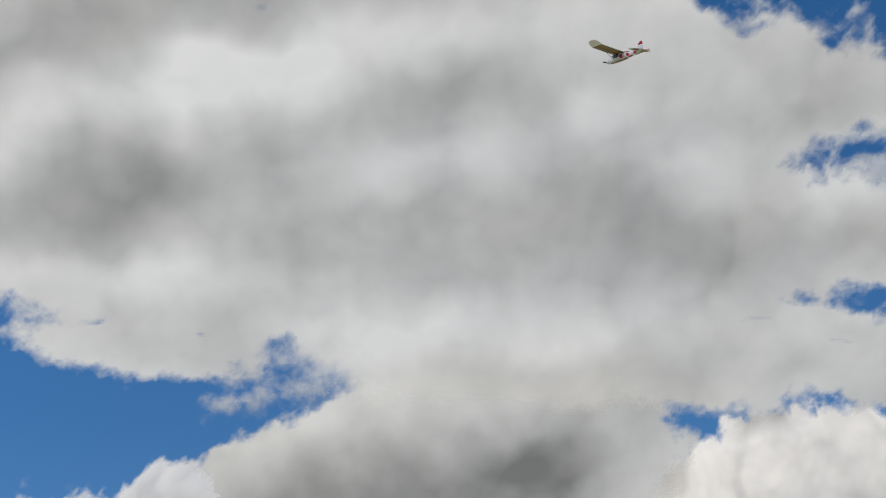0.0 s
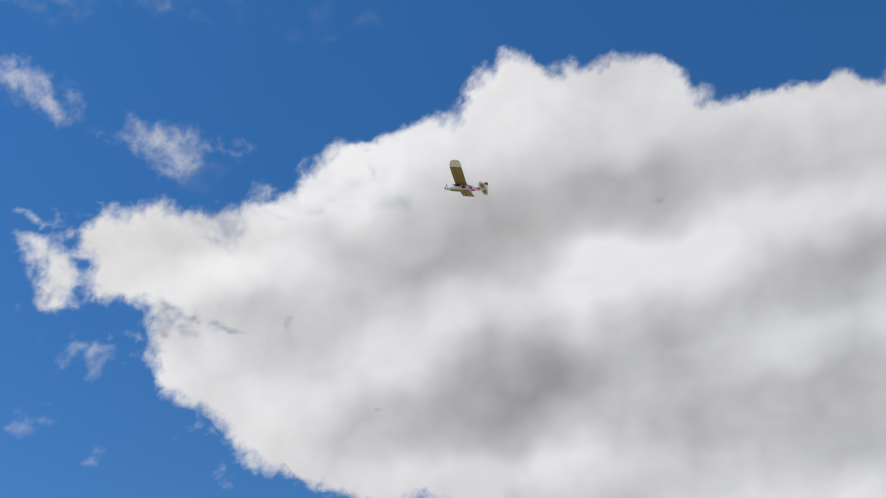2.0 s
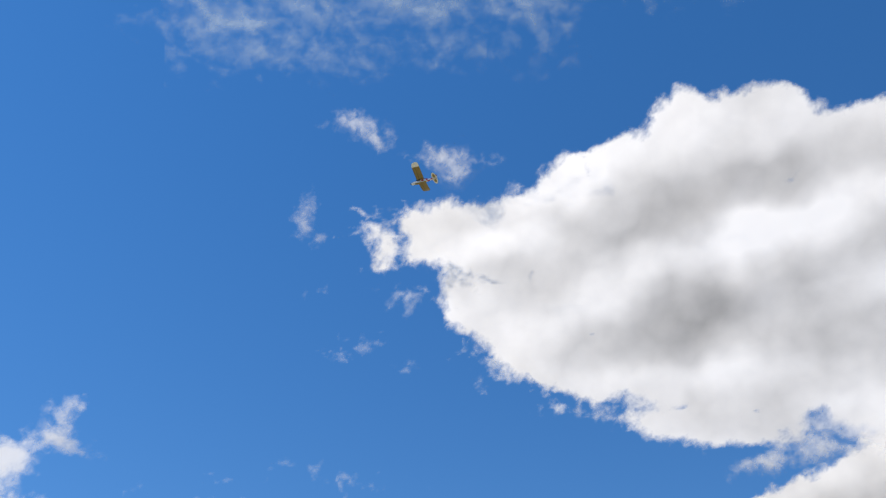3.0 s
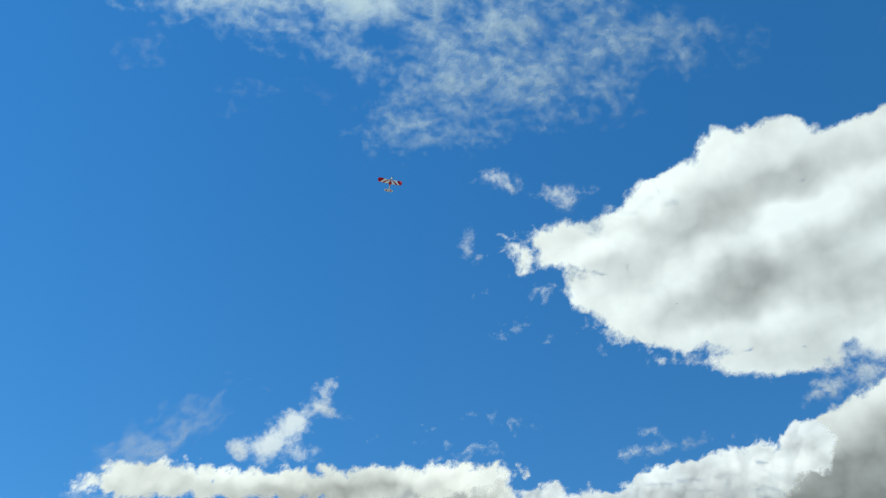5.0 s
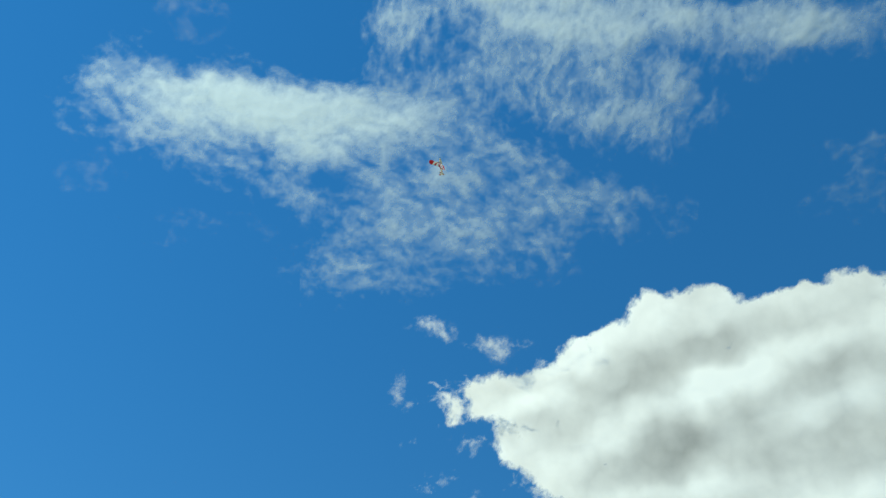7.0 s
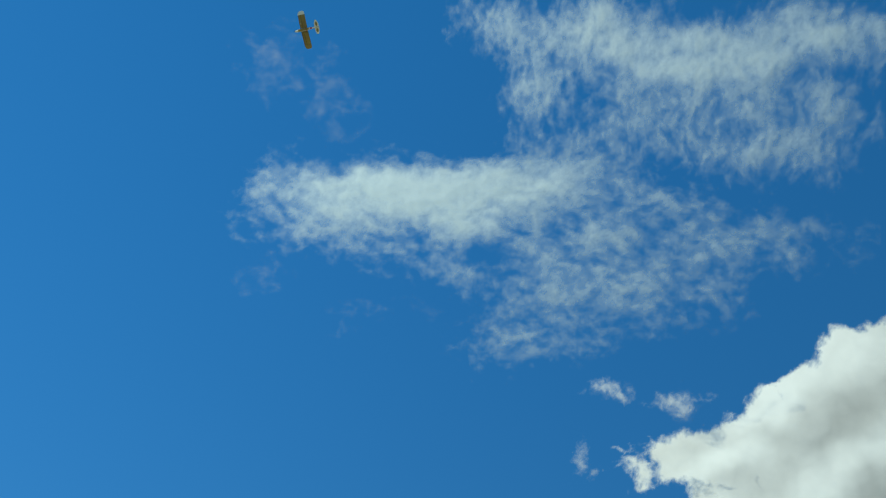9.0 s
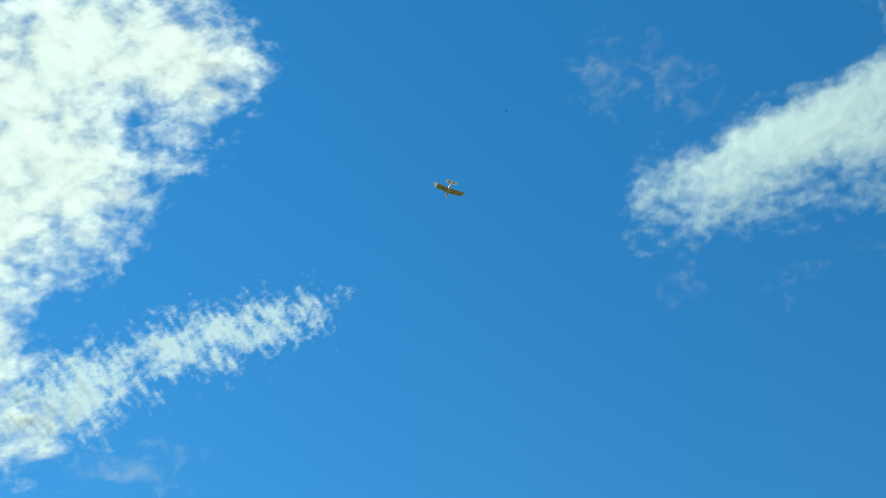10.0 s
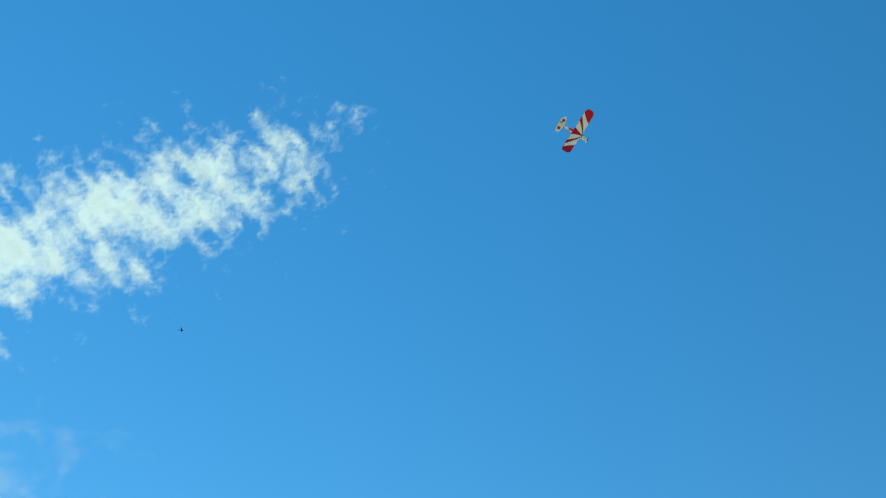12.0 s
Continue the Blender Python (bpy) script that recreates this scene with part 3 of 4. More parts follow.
cloud('cloud_patch', 'small white altocumulus scrap beside a high veil', VEIL, 22.0, 50.9,
      [(10.1, -11.1, 2.2, 0.8, -18), (10.5, -8.8, 1.9, 1.1, -7)], layer=-4.0, seed=49, parent=rippled_veil)
cloud('tuft', 'thin tufted white cloud wisp', HAZE, -18.4, 41.9,
      [(-4.9, -0.6, 1, 1.4, -16), (-3.1, 0.3, 1.7, 0.5, 3), (0.9, 1, 0.8, 0.6, 3), (2.7, -0.6, 1.1, 0.5, 3), (4.4, -0.3, 0.8, 0.7, 3)],
      cores=[], gaps=[], layer=-4.0, seed=53, parent=mottled_sheet)
cloud('cloud_wisp', 'faint mottled white cloud patch', HAZE, -33.9, 52.0,
      [(-2.5, 4.9, 2.2, 2.7, 17), (1.9, 4, 1.9, 2.9, 36), (0.6, -9, 1.9, 1.7, 14)],
      cores=[], gaps=[], layer=-4.0, seed=59)
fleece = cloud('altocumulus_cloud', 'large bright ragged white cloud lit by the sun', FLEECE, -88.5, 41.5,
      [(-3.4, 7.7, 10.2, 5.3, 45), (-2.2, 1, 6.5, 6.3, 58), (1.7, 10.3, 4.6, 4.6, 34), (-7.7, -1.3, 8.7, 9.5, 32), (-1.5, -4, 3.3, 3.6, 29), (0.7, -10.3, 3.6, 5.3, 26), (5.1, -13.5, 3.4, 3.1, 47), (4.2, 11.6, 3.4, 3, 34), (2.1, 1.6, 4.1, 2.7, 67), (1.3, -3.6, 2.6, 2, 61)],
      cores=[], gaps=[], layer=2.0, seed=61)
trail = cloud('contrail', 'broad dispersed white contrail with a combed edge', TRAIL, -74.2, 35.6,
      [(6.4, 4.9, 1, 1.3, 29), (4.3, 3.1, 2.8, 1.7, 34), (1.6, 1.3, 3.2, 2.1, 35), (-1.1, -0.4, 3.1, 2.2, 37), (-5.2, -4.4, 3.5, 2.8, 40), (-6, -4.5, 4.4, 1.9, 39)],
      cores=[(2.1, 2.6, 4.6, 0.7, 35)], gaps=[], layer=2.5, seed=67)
cloud('torn_end', 'small torn wisps at the end of the trail', WISP, -63.6, 41.0,
      [(0.1, 0.7, 0.3, 0.3, -42), (-0, -0.7, 0.4, 0.3, -2)],
      cores=[], gaps=[], layer=2.5, seed=71, parent=trail)
cloud('haze_veil', 'faint streak of white cloud haze', STREAK, -26.9, 18.2,
      [(0.8, 0.8, 5.2, 1.4, 40), (-2, -1.5, 3, 1.2, 35)],
      layer=5.0, seed=73, lean=40)
cloud('haze_veil', 'faint patch of white cloud haze', HAZE, -75.4, 27.6,
      [(-0, -0, 4.3, 2, 16)],
      cores=[], gaps=[], layer=5.0, seed=79)
cloud('cloud_wisp', 'faint ragged white cloud scraps', HAZE, 6.1, 37.5,
      [(-2, -2.5, 1.2, 0.8, -6), (2, 2.5, 2.2, 0.6, -2)],
      cores=[], gaps=[], layer=2.0, seed=83)
cloud('fringe', 'thin torn fringe of a high cloud veil', VEIL, -3.0, 40.1,
      [(-3.3, -0.3, 2.9, 0.4, 2), (0.1, 0.2, 2.1, 0.4, 9), (3.3, 0.2, 1.1, 0.3, 5)],
      cores=[], gaps=[], layer=1.0, seed=137, parent=mottled_sheet)
cloud('tatter', 'thin hazy torn margin of the cloud', TATTER, 41.9, 28.6,
      [(-0.3, 1.4, 3.1, 2, -13), (1.5, -3.5, 2.1, 2.9, -11), (1.9, -0.8, 1.9, 1.6, -13), (-2.9, 2.9, 2.2, 1.1, -13)],
      cores=[], gaps=[], layer=5.0, seed=131, parent=great_cloud)
cloud('tatter', 'torn soft edge of the cloud', TATTER, 6.2, 26.2,
      [(0, -0, 0.9, 0.5, -21)],
      cores=[], gaps=[], layer=2.2, seed=101, parent=great_cloud)
cloud('tatter', 'torn soft edge of the cloud', TATTER, 7.8, 24.6,
      [(-0, 0, 0.7, 0.5, -63)],
      cores=[], gaps=[], layer=2.8, seed=104, parent=great_cloud)
cloud('tatter', 'torn soft edge of the cloud', TATTER, 9.3, 23.3,
      [(0, -0, 0.5, 0.5, -1)],
      cores=[], gaps=[], layer=3.3, seed=107, parent=great_cloud)
cloud('tatter', 'torn soft edge of the cloud', TATTER, 5.4, 25.7,
      [(-0, -0, 0.7, 0.3, 1)],
      cores=[], gaps=[], layer=2.4, seed=110, parent=great_cloud)
cloud('tatter', 'torn soft edge of the cloud', TATTER, 0.9, 28.9,
      [(-0, -0, 1.1, 0.4, 1)],
      cores=[], gaps=[], layer=1.0, seed=113, parent=great_cloud)
cloud('tatter', 'torn soft edge of the cloud', TATTER, 5.0, 26.0,
      [(0, -0.1, 1.3, 0.6, -22)],
      cores=[], gaps=[], layer=2.2, seed=116, parent=great_cloud)
cloud('tatter', 'torn soft edge of the cloud', TATTER, -0.2, 31.8,
      [(-0.6, -0.7, 0.9, 0.4, -30), (0.6, 0.7, 0.9, 0.3, 27)],
      cores=[], gaps=[], layer=-0.1, seed=119, parent=great_cloud)
cloud('tatter', 'torn soft edge of the cloud', TATTER, 1.8, 32.7,
      [(-0, 0, 1.1, 0.4, 11)],
      cores=[], gaps=[], layer=-0.3, seed=122, parent=great_cloud)
cloud('tatter', 'torn soft edge of the cloud', TATTER, -1.0, 31.7,
      [(0, 0.4, 0.5, 0.2, -39), (-0, -0.4, 0.3, 0.2, 2)],
      cores=[], gaps=[], layer=-0.1, seed=125, parent=great_cloud)
cloud('turret', 'small detached white turret', CUMULUS, -3.2, 16.6,
      [(-0, 0, 0.7, 0.7, 1)],
      cores=[], gaps=[], layer=5.9, seed=141, parent=low_cloud)
cloud('tuft', 'small torn tuft', PUFF, -19.4, 19.1,
      [(3.2, 3.3, 0.7, 0.9, -48), (3.5, 2.1, 1.5, 0.7, -19)],
      cores=[], gaps=[], layer=2.0, seed=143, parent=puff)
cloud('fringe', 'combed feathery white fringe', FLEECE, -82.6, 45.7,
      [(0.9, 6.1, 1.7, 3.4, 3), (-0, -0.1, 3.3, 1.4, 73), (-0.8, -6.1, 3.4, 1.4, 67)],
      cores=[], gaps=[], layer=2.4, seed=147, parent=fleece)


# ---- model aeroplane: nose along +y, right wing along +x ----
def part(name, bm, mat, parent, label="", smooth=True):
    me = bpy.data.meshes.new(name)
    bmesh.ops.recalc_face_normals(bm, faces=bm.faces[:])
    bm.to_mesh(me)
    bm.free()
    if smooth:
        me.polygons.foreach_set("use_smooth", np.ones(len(me.polygons), bool))
    for m in (mat if isinstance(mat, (list, tuple)) else [mat]):
        me.materials.append(m)
    ob = new(name, me)
    ob.parent = parent
    return tagged(ob, label)


def loft(sections, cap=True):
    """Skin through rings of equal counts of points."""
    bm = bmesh.new()
    rings = [[bm.verts.new(p) for p in ring] for ring in sections]
    n = len(rings[0])
    for r0, r1 in zip(rings, rings[1:]):
        for i in range(n):
            bm.faces.new((r0[i], r0[(i + 1) % n], r1[(i + 1) % n], r1[i]))
    if cap:
        bm.faces.new(rings[0])
        bm.faces.new(rings[-1][::-1])
    return bm


def ring(y, w, h, z, n=16, square=2.6):
    """A rounded box section across the fuselage at y."""
    out = []
    for i in range(n):
        t = 2 * math.pi * i / n
        c, s = math.cos(t), math.sin(t)
        k = (abs(c) ** square + abs(s) ** square) ** (-1 / square)
        out.append((w / 2 * c * k, y, z + h / 2 * s * k))
    return out


def rod(p0, p1, r, n=8):
    p0, p1 = Vector(p0), Vector(p1)
    q = (p1 - p0).to_track_quat("Z", "Y")
    return loft([[tuple(p + q @ Vector((r * math.cos(2 * math.pi * i / n), r * math.sin(2 * math.pi * i / n), 0))) for i in range(n)] for p in (p0, p1)])


def foil(outline, thick, z_of, n=14, camber=0.0):
    """A lifting surface from an outline: list of (span place, front, rear); its section is an airfoil."""
    rings = []
    for s, front, rear in outline:
        chord = front - rear
        up_, low = [], []
        for i in range(n + 1):
            u = 0.5 - 0.5 * math.cos(math.pi * i / n)
            half = thick * chord * 2.6 * (0.2969 * math.sqrt(u) - 0.126 * u - 0.3516 * u * u + 0.2843 * u ** 3 - 0.1036 * u ** 4) * 2
            arch = camber * chord * 4 * u * (1 - u)
            up_.append((s, front - u * chord, z_of(s) + arch + half))
            low.append((s, front - u * chord, z_of(s) + arch - half * 0.6))
        rings.append((up_, low))
    return rings


def burst_material(name, red, white):
    """Sunburst: red and white rays that fan out over the wing from the cabin, with a solid red tip cut off aslant."""
    m, nt, out = material(name)
    tc = nt.nodes.new("ShaderNodeTexCoord")
    sp = nt.nodes.new("ShaderNodeSeparateXYZ")
    nt.links.new(tc.outputs["Object"], sp.inputs[0])
    ax = math_node(nt, "ABSOLUTE", sp.outputs[0])
    back_share = math_node(nt, "MULTIPLY", math_node(nt, "SUBTRACT", 0.1, sp.outputs[1]), 1 / 0.205, True)
    wedge = math_node(nt, "LESS_THAN", ax, math_node(nt, "ADD", math_node(nt, "MULTIPLY", back_share, 0.085), 0.008))
    middle = math_node(nt, "ADD", math_node(nt, "MULTIPLY", math_node(nt, "POWER", back_share, 0.85), 0.27), 0.05)
    half = math_node(nt, "ADD", math_node(nt, "MULTIPLY", back_share, 0.035), 0.02)
    ray = math_node(nt, "LESS_THAN", math_node(nt, "ABSOLUTE", math_node(nt, "SUBTRACT", ax, middle)), half)
    tip = math_node(nt, "GREATER_THAN", ax, math_node(nt, "ADD", math_node(nt, "MULTIPLY", math_node(nt, "POWER", back_share, 1.3), 0.17), 0.29))
    fac = math_node(nt, "MAXIMUM", math_node(nt, "MAXIMUM", wedge, ray), tip)
    mixc = nt.nodes.new("ShaderNodeMix")
    mixc.data_type = "RGBA"
    mixc.inputs[6].default_value, mixc.inputs[7].default_value = (*white, 1), (*red, 1)
    nt.links.new(fac, mixc.inputs[0])
    # the film sags a little between the ribs
    ribs = nt.nodes.new("ShaderNodeTexWave")
    ribs.bands_direction = "X"
    ribs.inputs["Scale"].default_value = 5.5
    nt.links.new(tc.outputs["Object"], ribs.inputs["Vector"])
    relief = add(nt, "ShaderNodeBump", Strength=0.15, Distance=0.003)
    nt.links.new(ribs.outputs["Fac"], relief.inputs["Height"])
    p = add(nt, "ShaderNodeBsdfPrincipled", Roughness=0.55)
    p.inputs["Specular IOR Level"].default_value = 0.25
    nt.links.new(mixc.outputs[2], p.inputs["Base Color"])
    nt.links.new(relief.outputs[0], p.inputs["Normal"])
    nt.links.new(p.outputs[0], out.inputs["Surface"])
    return m


RED, WHITE, TAN, CREAM = (0.5, 0.004, 0.024), (0.86, 0.86, 0.85), (0.3, 0.225, 0.075), (0.85, 0.84, 0.79)
M_WHITE = skin("white_covering", WHITE, 0.35, glow=(0.88, 0.88, 0.86), through=0.15)
M_RED = skin("red_covering", RED, 0.35)
M_TAN = skin("yellowish_underside_covering", TAN, 0.5, glow=(0.9, 0.76, 0.3), through=0.15)
M_CREAM = skin("pale_left_tip_skin", CREAM, 0.5, glow=(0.95, 0.93, 0.85), through=0.05)
M_SPAR = skin("dark_spar_under_film", (0.09, 0.06, 0.022), 0.55)
M_BURST = burst_material("sunburst_covering", RED, WHITE)
M_DARK = skin("dark_plastic", (0.02, 0.02, 0.022), 0.35)
M_GLASS = skin("smoked_cabin_glazing", (0.03, 0.035, 0.04), 0.12)
M_WIRE = skin("steel_wire", (0.45, 0.45, 0.45), 0.3, 1.0)
M_RUBBER = skin("black_rubber", (0.025, 0.025, 0.025), 0.8)


def build_aeroplane():
    plane = new("model_aeroplane")
    tagged(plane, "white and red high-wing model aeroplane with a sunburst wing, in flight", "model aeroplane")
    # fuselage, nose to sternpost
    part("fuselage", loft([ring(0.215, 0.062, 0.066, -0.002), ring(0.17, 0.074, 0.084, 0.0), ring(0.10, 0.084, 0.11, 0.012), ring(0.0, 0.084, 0.118, 0.016),
                           ring(-0.10, 0.074, 0.104, 0.014), ring(-0.22, 0.052, 0.074, 0.016), ring(-0.34, 0.034, 0.05, 0.02), ring(-0.43, 0.014, 0.036, 0.024)]), M_WHITE, plane)
    cowl = part("cowl", loft([ring(0.252, 0.03, 0.034, -0.004), ring(0.246, 0.05, 0.054, -0.004), ring(0.225, 0.064, 0.068, -0.003), ring(0.205, 0.066, 0.071, -0.002)]), M_WHITE, plane)
    part("air_intake", rod((0.016, 0.244, -0.006), (0.016, 0.2535, -0.006), 0.008), M_DARK, cowl)
    part("air_intake", rod((-0.016, 0.244, -0.006), (-0.016, 0.2535, -0.006), 0.008), M_DARK, cowl)
    # red flashes on the sides and the roof
    for s in (-1, 1):
        for y0, y1, h in ((-0.02, -0.10, 0.055), (-0.15, -0.215, 0.046), (-0.28, -0.345, 0.032)):
            def width(y):
                return np.interp(y, (-0.43, -0.34, -0.22, -0.10, 0.0, 0.1), (0.014, 0.034, 0.052, 0.074, 0.084, 0.084)) / 2 + 0.002
            bm = bmesh.new()
            vs = [bm.verts.new((s * (width(y) + d), y, 0.014 + z)) for d in (0, 0.0012) for y, z in ((y0, h / 2), (y0 - 0.02, -h / 2), (y1, -h / 2), (y1 + 0.02, h / 2))]
            bm.faces.new(vs[:4]), bm.faces.new(vs[4:])
            for i in range(4):
                bm.faces.new((vs[i], vs[(i + 1) % 4], vs[4 + (i + 1) % 4], vs[4 + i]))
            part("side_flash", bm, M_RED, plane, "red side flash", False)
    part("roof_flash", loft([[(-0.03, -0.085, 0.071), (0.03, -0.085, 0.071), (0.03, -0.085, 0.074), (-0.03, -0.085, 0.074)],
                             [(-0.016, -0.2, 0.0575), (0.016, -0.2, 0.0575), (0.016, -0.2, 0.0605), (-0.016, -0.2, 0.0605)]]), M_RED, plane, "red roof flash", False)
    # tan belly and its red band towards the tail
    for nm, y0, y1, mat, lab in (("belly", 0.16, -0.16, M_TAN, "yellowish tan belly covering"), ("belly_band", -0.19, -0.26, M_RED, "red belly band")):
        rows = []
        for y in np.linspace(y0, y1, 8):
            w = float(np.interp(y, (-0.43, -0.34, -0.22, -0.10, 0.0, 0.1, 0.17), (0.014, 0.034, 0.052, 0.074, 0.084, 0.084, 0.074)))
            low = float(np.interp(y, (-0.43, -0.34, -0.22, -0.10, 0.0, 0.1, 0.17), (0.006, -0.005, -0.021, -0.038, -0.043, -0.043, -0.042)))
            rows.append([(x * w / 2, float(y), low + z) for x, z in ((-0.8, 0.006), (-0.5, -0.0015), (0.5, -0.0015), (0.8, 0.006), (0.5, 0.004), (-0.5, 0.004))])
        part(nm, loft(rows), mat, plane, lab)
    # cabin glazing
    part("windscreen", loft([[(-0.036, 0.145, 0.044), (0.036, 0.145, 0.044), (0.036, 0.14, 0.047), (-0.036, 0.14, 0.047)],
                             [(-0.036, 0.085, 0.076), (0.036, 0.085, 0.076), (0.036, 0.08, 0.08), (-0.036, 0.08, 0.08)]]), M_GLASS, plane, "dark windscreen", False)
    for s in (-1, 1):
        part("side_window", loft([[(s * 0.0425, 0.105, 0.016), (s * 0.0425, 0.088, 0.064), (s * 0.044, 0.088, 0.064), (s * 0.044, 0.105, 0.016)],
                                  [(s * 0.0425, -0.005, 0.016), (s * 0.0425, -0.005, 0.064), (s * 0.044, -0.005, 0.064), (s * 0.044, -0.005, 0.016)]]), M_GLASS, plane, "dark side window", False)
    # wing
    dihedral = 0.15

    def wing_z(s):
        return 0.069 + math.sqrt(s * s + 0.0009) * dihedral - 0.0045 + 0.42 * max(0.0, abs(s) - 0.44)
    outline = []
    for s in np.concatenate([np.linspace(0, 0.44, 9), 0.45 + 0.1 * np.sin(np.linspace(0.0, 1.0, 12) * math.pi / 2)]):
        k = max(0.0, (s - 0.43) / 0.12)
        shrink = 1 - max(0.0, 1 - k ** 2.5) ** (1 / 2.5)
        outline.append((float(s), 0.1 - 0.085 * shrink, -0.105 + 0.075 * shrink))
    wing = new("wing")
    wing.parent = plane
    for sign, side in ((-1, "left"), (1, "right")):
        rings = foil([(s * sign, a_, b_ if b_ < a_ - 0.002 else a_ - 0.002) for s, a_, b_ in outline], 0.045, wing_z, camber=0.02)
        for which, mat, nm in ((0, M_BURST, "upper_skin"), (1, [M_TAN, M_CREAM], "lower_skin")):
            bm = bmesh.new()
            rows = [[bm.verts.new(p) for p in r[which]] for r in rings]
            for i, (r0, r1) in enumerate(zip(rows, rows[1:])):
                for k in range(len(r0) - 1):
                    fc = bm.faces.new((r0[k], r0[k + 1], r1[k + 1], r1[k]))
                    # outer left lower skin has a paler base colour than the right
                    if which and sign < 0 and i >= 8:
                        fc.material_index = 1
            part(nm, bm, mat, wing, "red and white sunburst upper skin" if not which else "yellowish tan lower skin")
        # spar and edges that show dark through the film
        for y, w in ((0.088, 0.010), (0.02, 0.007), (-0.098, 0.006)):
            rows = []
            for x in np.linspace(0.05, 0.435, 6):
                u = (0.1 - y) / 0.205
                half = 0.045 * 0.205 * 2.6 * (0.2969 * math.sqrt(u) - 0.126 * u - 0.3516 * u * u + 0.2843 * u ** 3 - 0.1036 * u ** 4) * 2
                z = wing_z(x) + 0.02 * 0.205 * 4 * u * (1 - u) - half * 0.6
                rows.append([(sign * float(x), y + w / 2, z - 0.0022), (sign * float(x), y - w / 2, z - 0.0022), (sign * float(x), y - w / 2, z + 0.001), (sign * float(x), y + w / 2, z + 0.001)])
            part("spar", loft(rows), M_SPAR, wing, "dark spar under the film", False)
        # aileron on the trailing edge, hinged
        part("aileron", loft([[(sign * x, -0.066, wing_z(x) - 0.002), (sign * x, -0.066, wing_z(x) + 0.0006), (sign * x, -0.104, wing_z(x) - 0.0004), (sign * x, -0.104, wing_z(x) - 0.002)]
                              for x in (0.17, 0.43)]), M_TAN, wing, smooth=False)
        for y in (0.055, -0.035):
            part("wing_strut", rod((sign * 0.04, y * 0.6 + 0.02, -0.03), (sign * 0.25, y, wing_z(0.25) - 0.004), 0.0028), M_TAN, plane)
    # tail
    for sign in (-1, 1):
        out = []
        for s in 0.205 * np.sin(np.linspace(0, 1, 12) * math.pi / 2):
            k = math.sqrt(max(0.0, 1 - (s / 0.205) ** 2))
            out.append((float(s) * sign, -0.385 + 0.062 * k + 0.001, -0.395 - 0.062 * k))
        rings = foil(out, 0.03, lambda s: 0.03, n=8)
        bm = loft([r[0] + r[1][::-1][1:-1] for r in rings])
        tail = part("tailplane", bm, M_WHITE, plane, "white rounded tailplane")
        part("tail_marking", loft([[(sign * 0.10 + 0.034 * math.cos(a_), -0.39 + 0.034 * math.sin(a_), z) for a_ in np.linspace(0, 2 * math.pi, 14, endpoint=False)] for z in (0.037, 0.0385)]), M_RED, tail, "red round marking", False)
        part("tail_underside", loft([[(sign * 0.09 + 0.062 * math.cos(a_), -0.39 + 0.032 * math.sin(a_), z) for a_ in np.linspace(0, 2 * math.pi, 18, endpoint=False)] for z in (0.0225, 0.0245)]), M_TAN, tail, "tan panel under the tailplane", False)
    fin = []
    for i, z in enumerate(np.linspace(0, 1, 10)):
        k = math.sqrt(max(0.0, 1 - max(0.0, z - 0.35) ** 2 / 0.4226))
        fin.append((z * 0.125, -0.45 + 0.02 + 0.09 * k * (1 - 0.25 * z), -0.455 + 0.035 * (1 - k)))
    frings = foil(fin, 0.03, lambda s: 0.0, n=8)
    loops = [[(p[2], p[1], 0.035 + p[0]) for p in (r[0] + r[1][::-1][1:-1])] for r in frings]
    part("fin", loft(loops[:6]), M_WHITE, plane)
    part("fin_top", loft(loops[5:]), M_RED, plane, "red fin top")
    # tail wheel
    part("tail_wheel", loft([[(dx, -0.43 + r * math.cos(t), -0.008 + r * math.sin(t)) for t in np.linspace(0, 2 * math.pi, 12, endpoint=False)] for dx, r in ((-0.004, 0.008), (0, 0.011), (0.004, 0.008))]), M_RUBBER, plane)
    part("tail_wheel_wire", rod((0, -0.415, 0.008), (0.002, -0.43, -0.006), 0.0015), M_WIRE, plane)
    # spinner and propeller turn together
    prop = new("propeller")
    prop.parent = plane
    prop.location = (0, 0.252, -0.004)
    part("spinner", loft([[(r * math.cos(t), y, r * math.sin(t)) for t in np.linspace(0, 2 * math.pi, 14, endpoint=False)] for y, r in ((0, 0.017), (0.01, 0.016), (0.02, 0.012), (0.028, 0.005), (0.03, 0.001))]), M_DARK, prop)
    for s in (-1, 1):
        rings = []
        for u in np.linspace(0.1, 1, 8):
            w, tw = 0.017 * math.sin(math.pi * (0.15 + 0.8 * u)) + 0.003, radians(55 - 38 * u)
            rings.append([(s * 0.10 * u, 0.008 + a_ * w / 2 * math.sin(tw) * s, a_ * w / 2 * math.cos(tw) + b_) for a_, b_ in ((-1, 0), (0, 0.0018), (1, 0), (0, -0.0018))])
        part("blade", loft(rings), M_DARK, prop)
    return plane, prop


plane, prop = build_aeroplane()


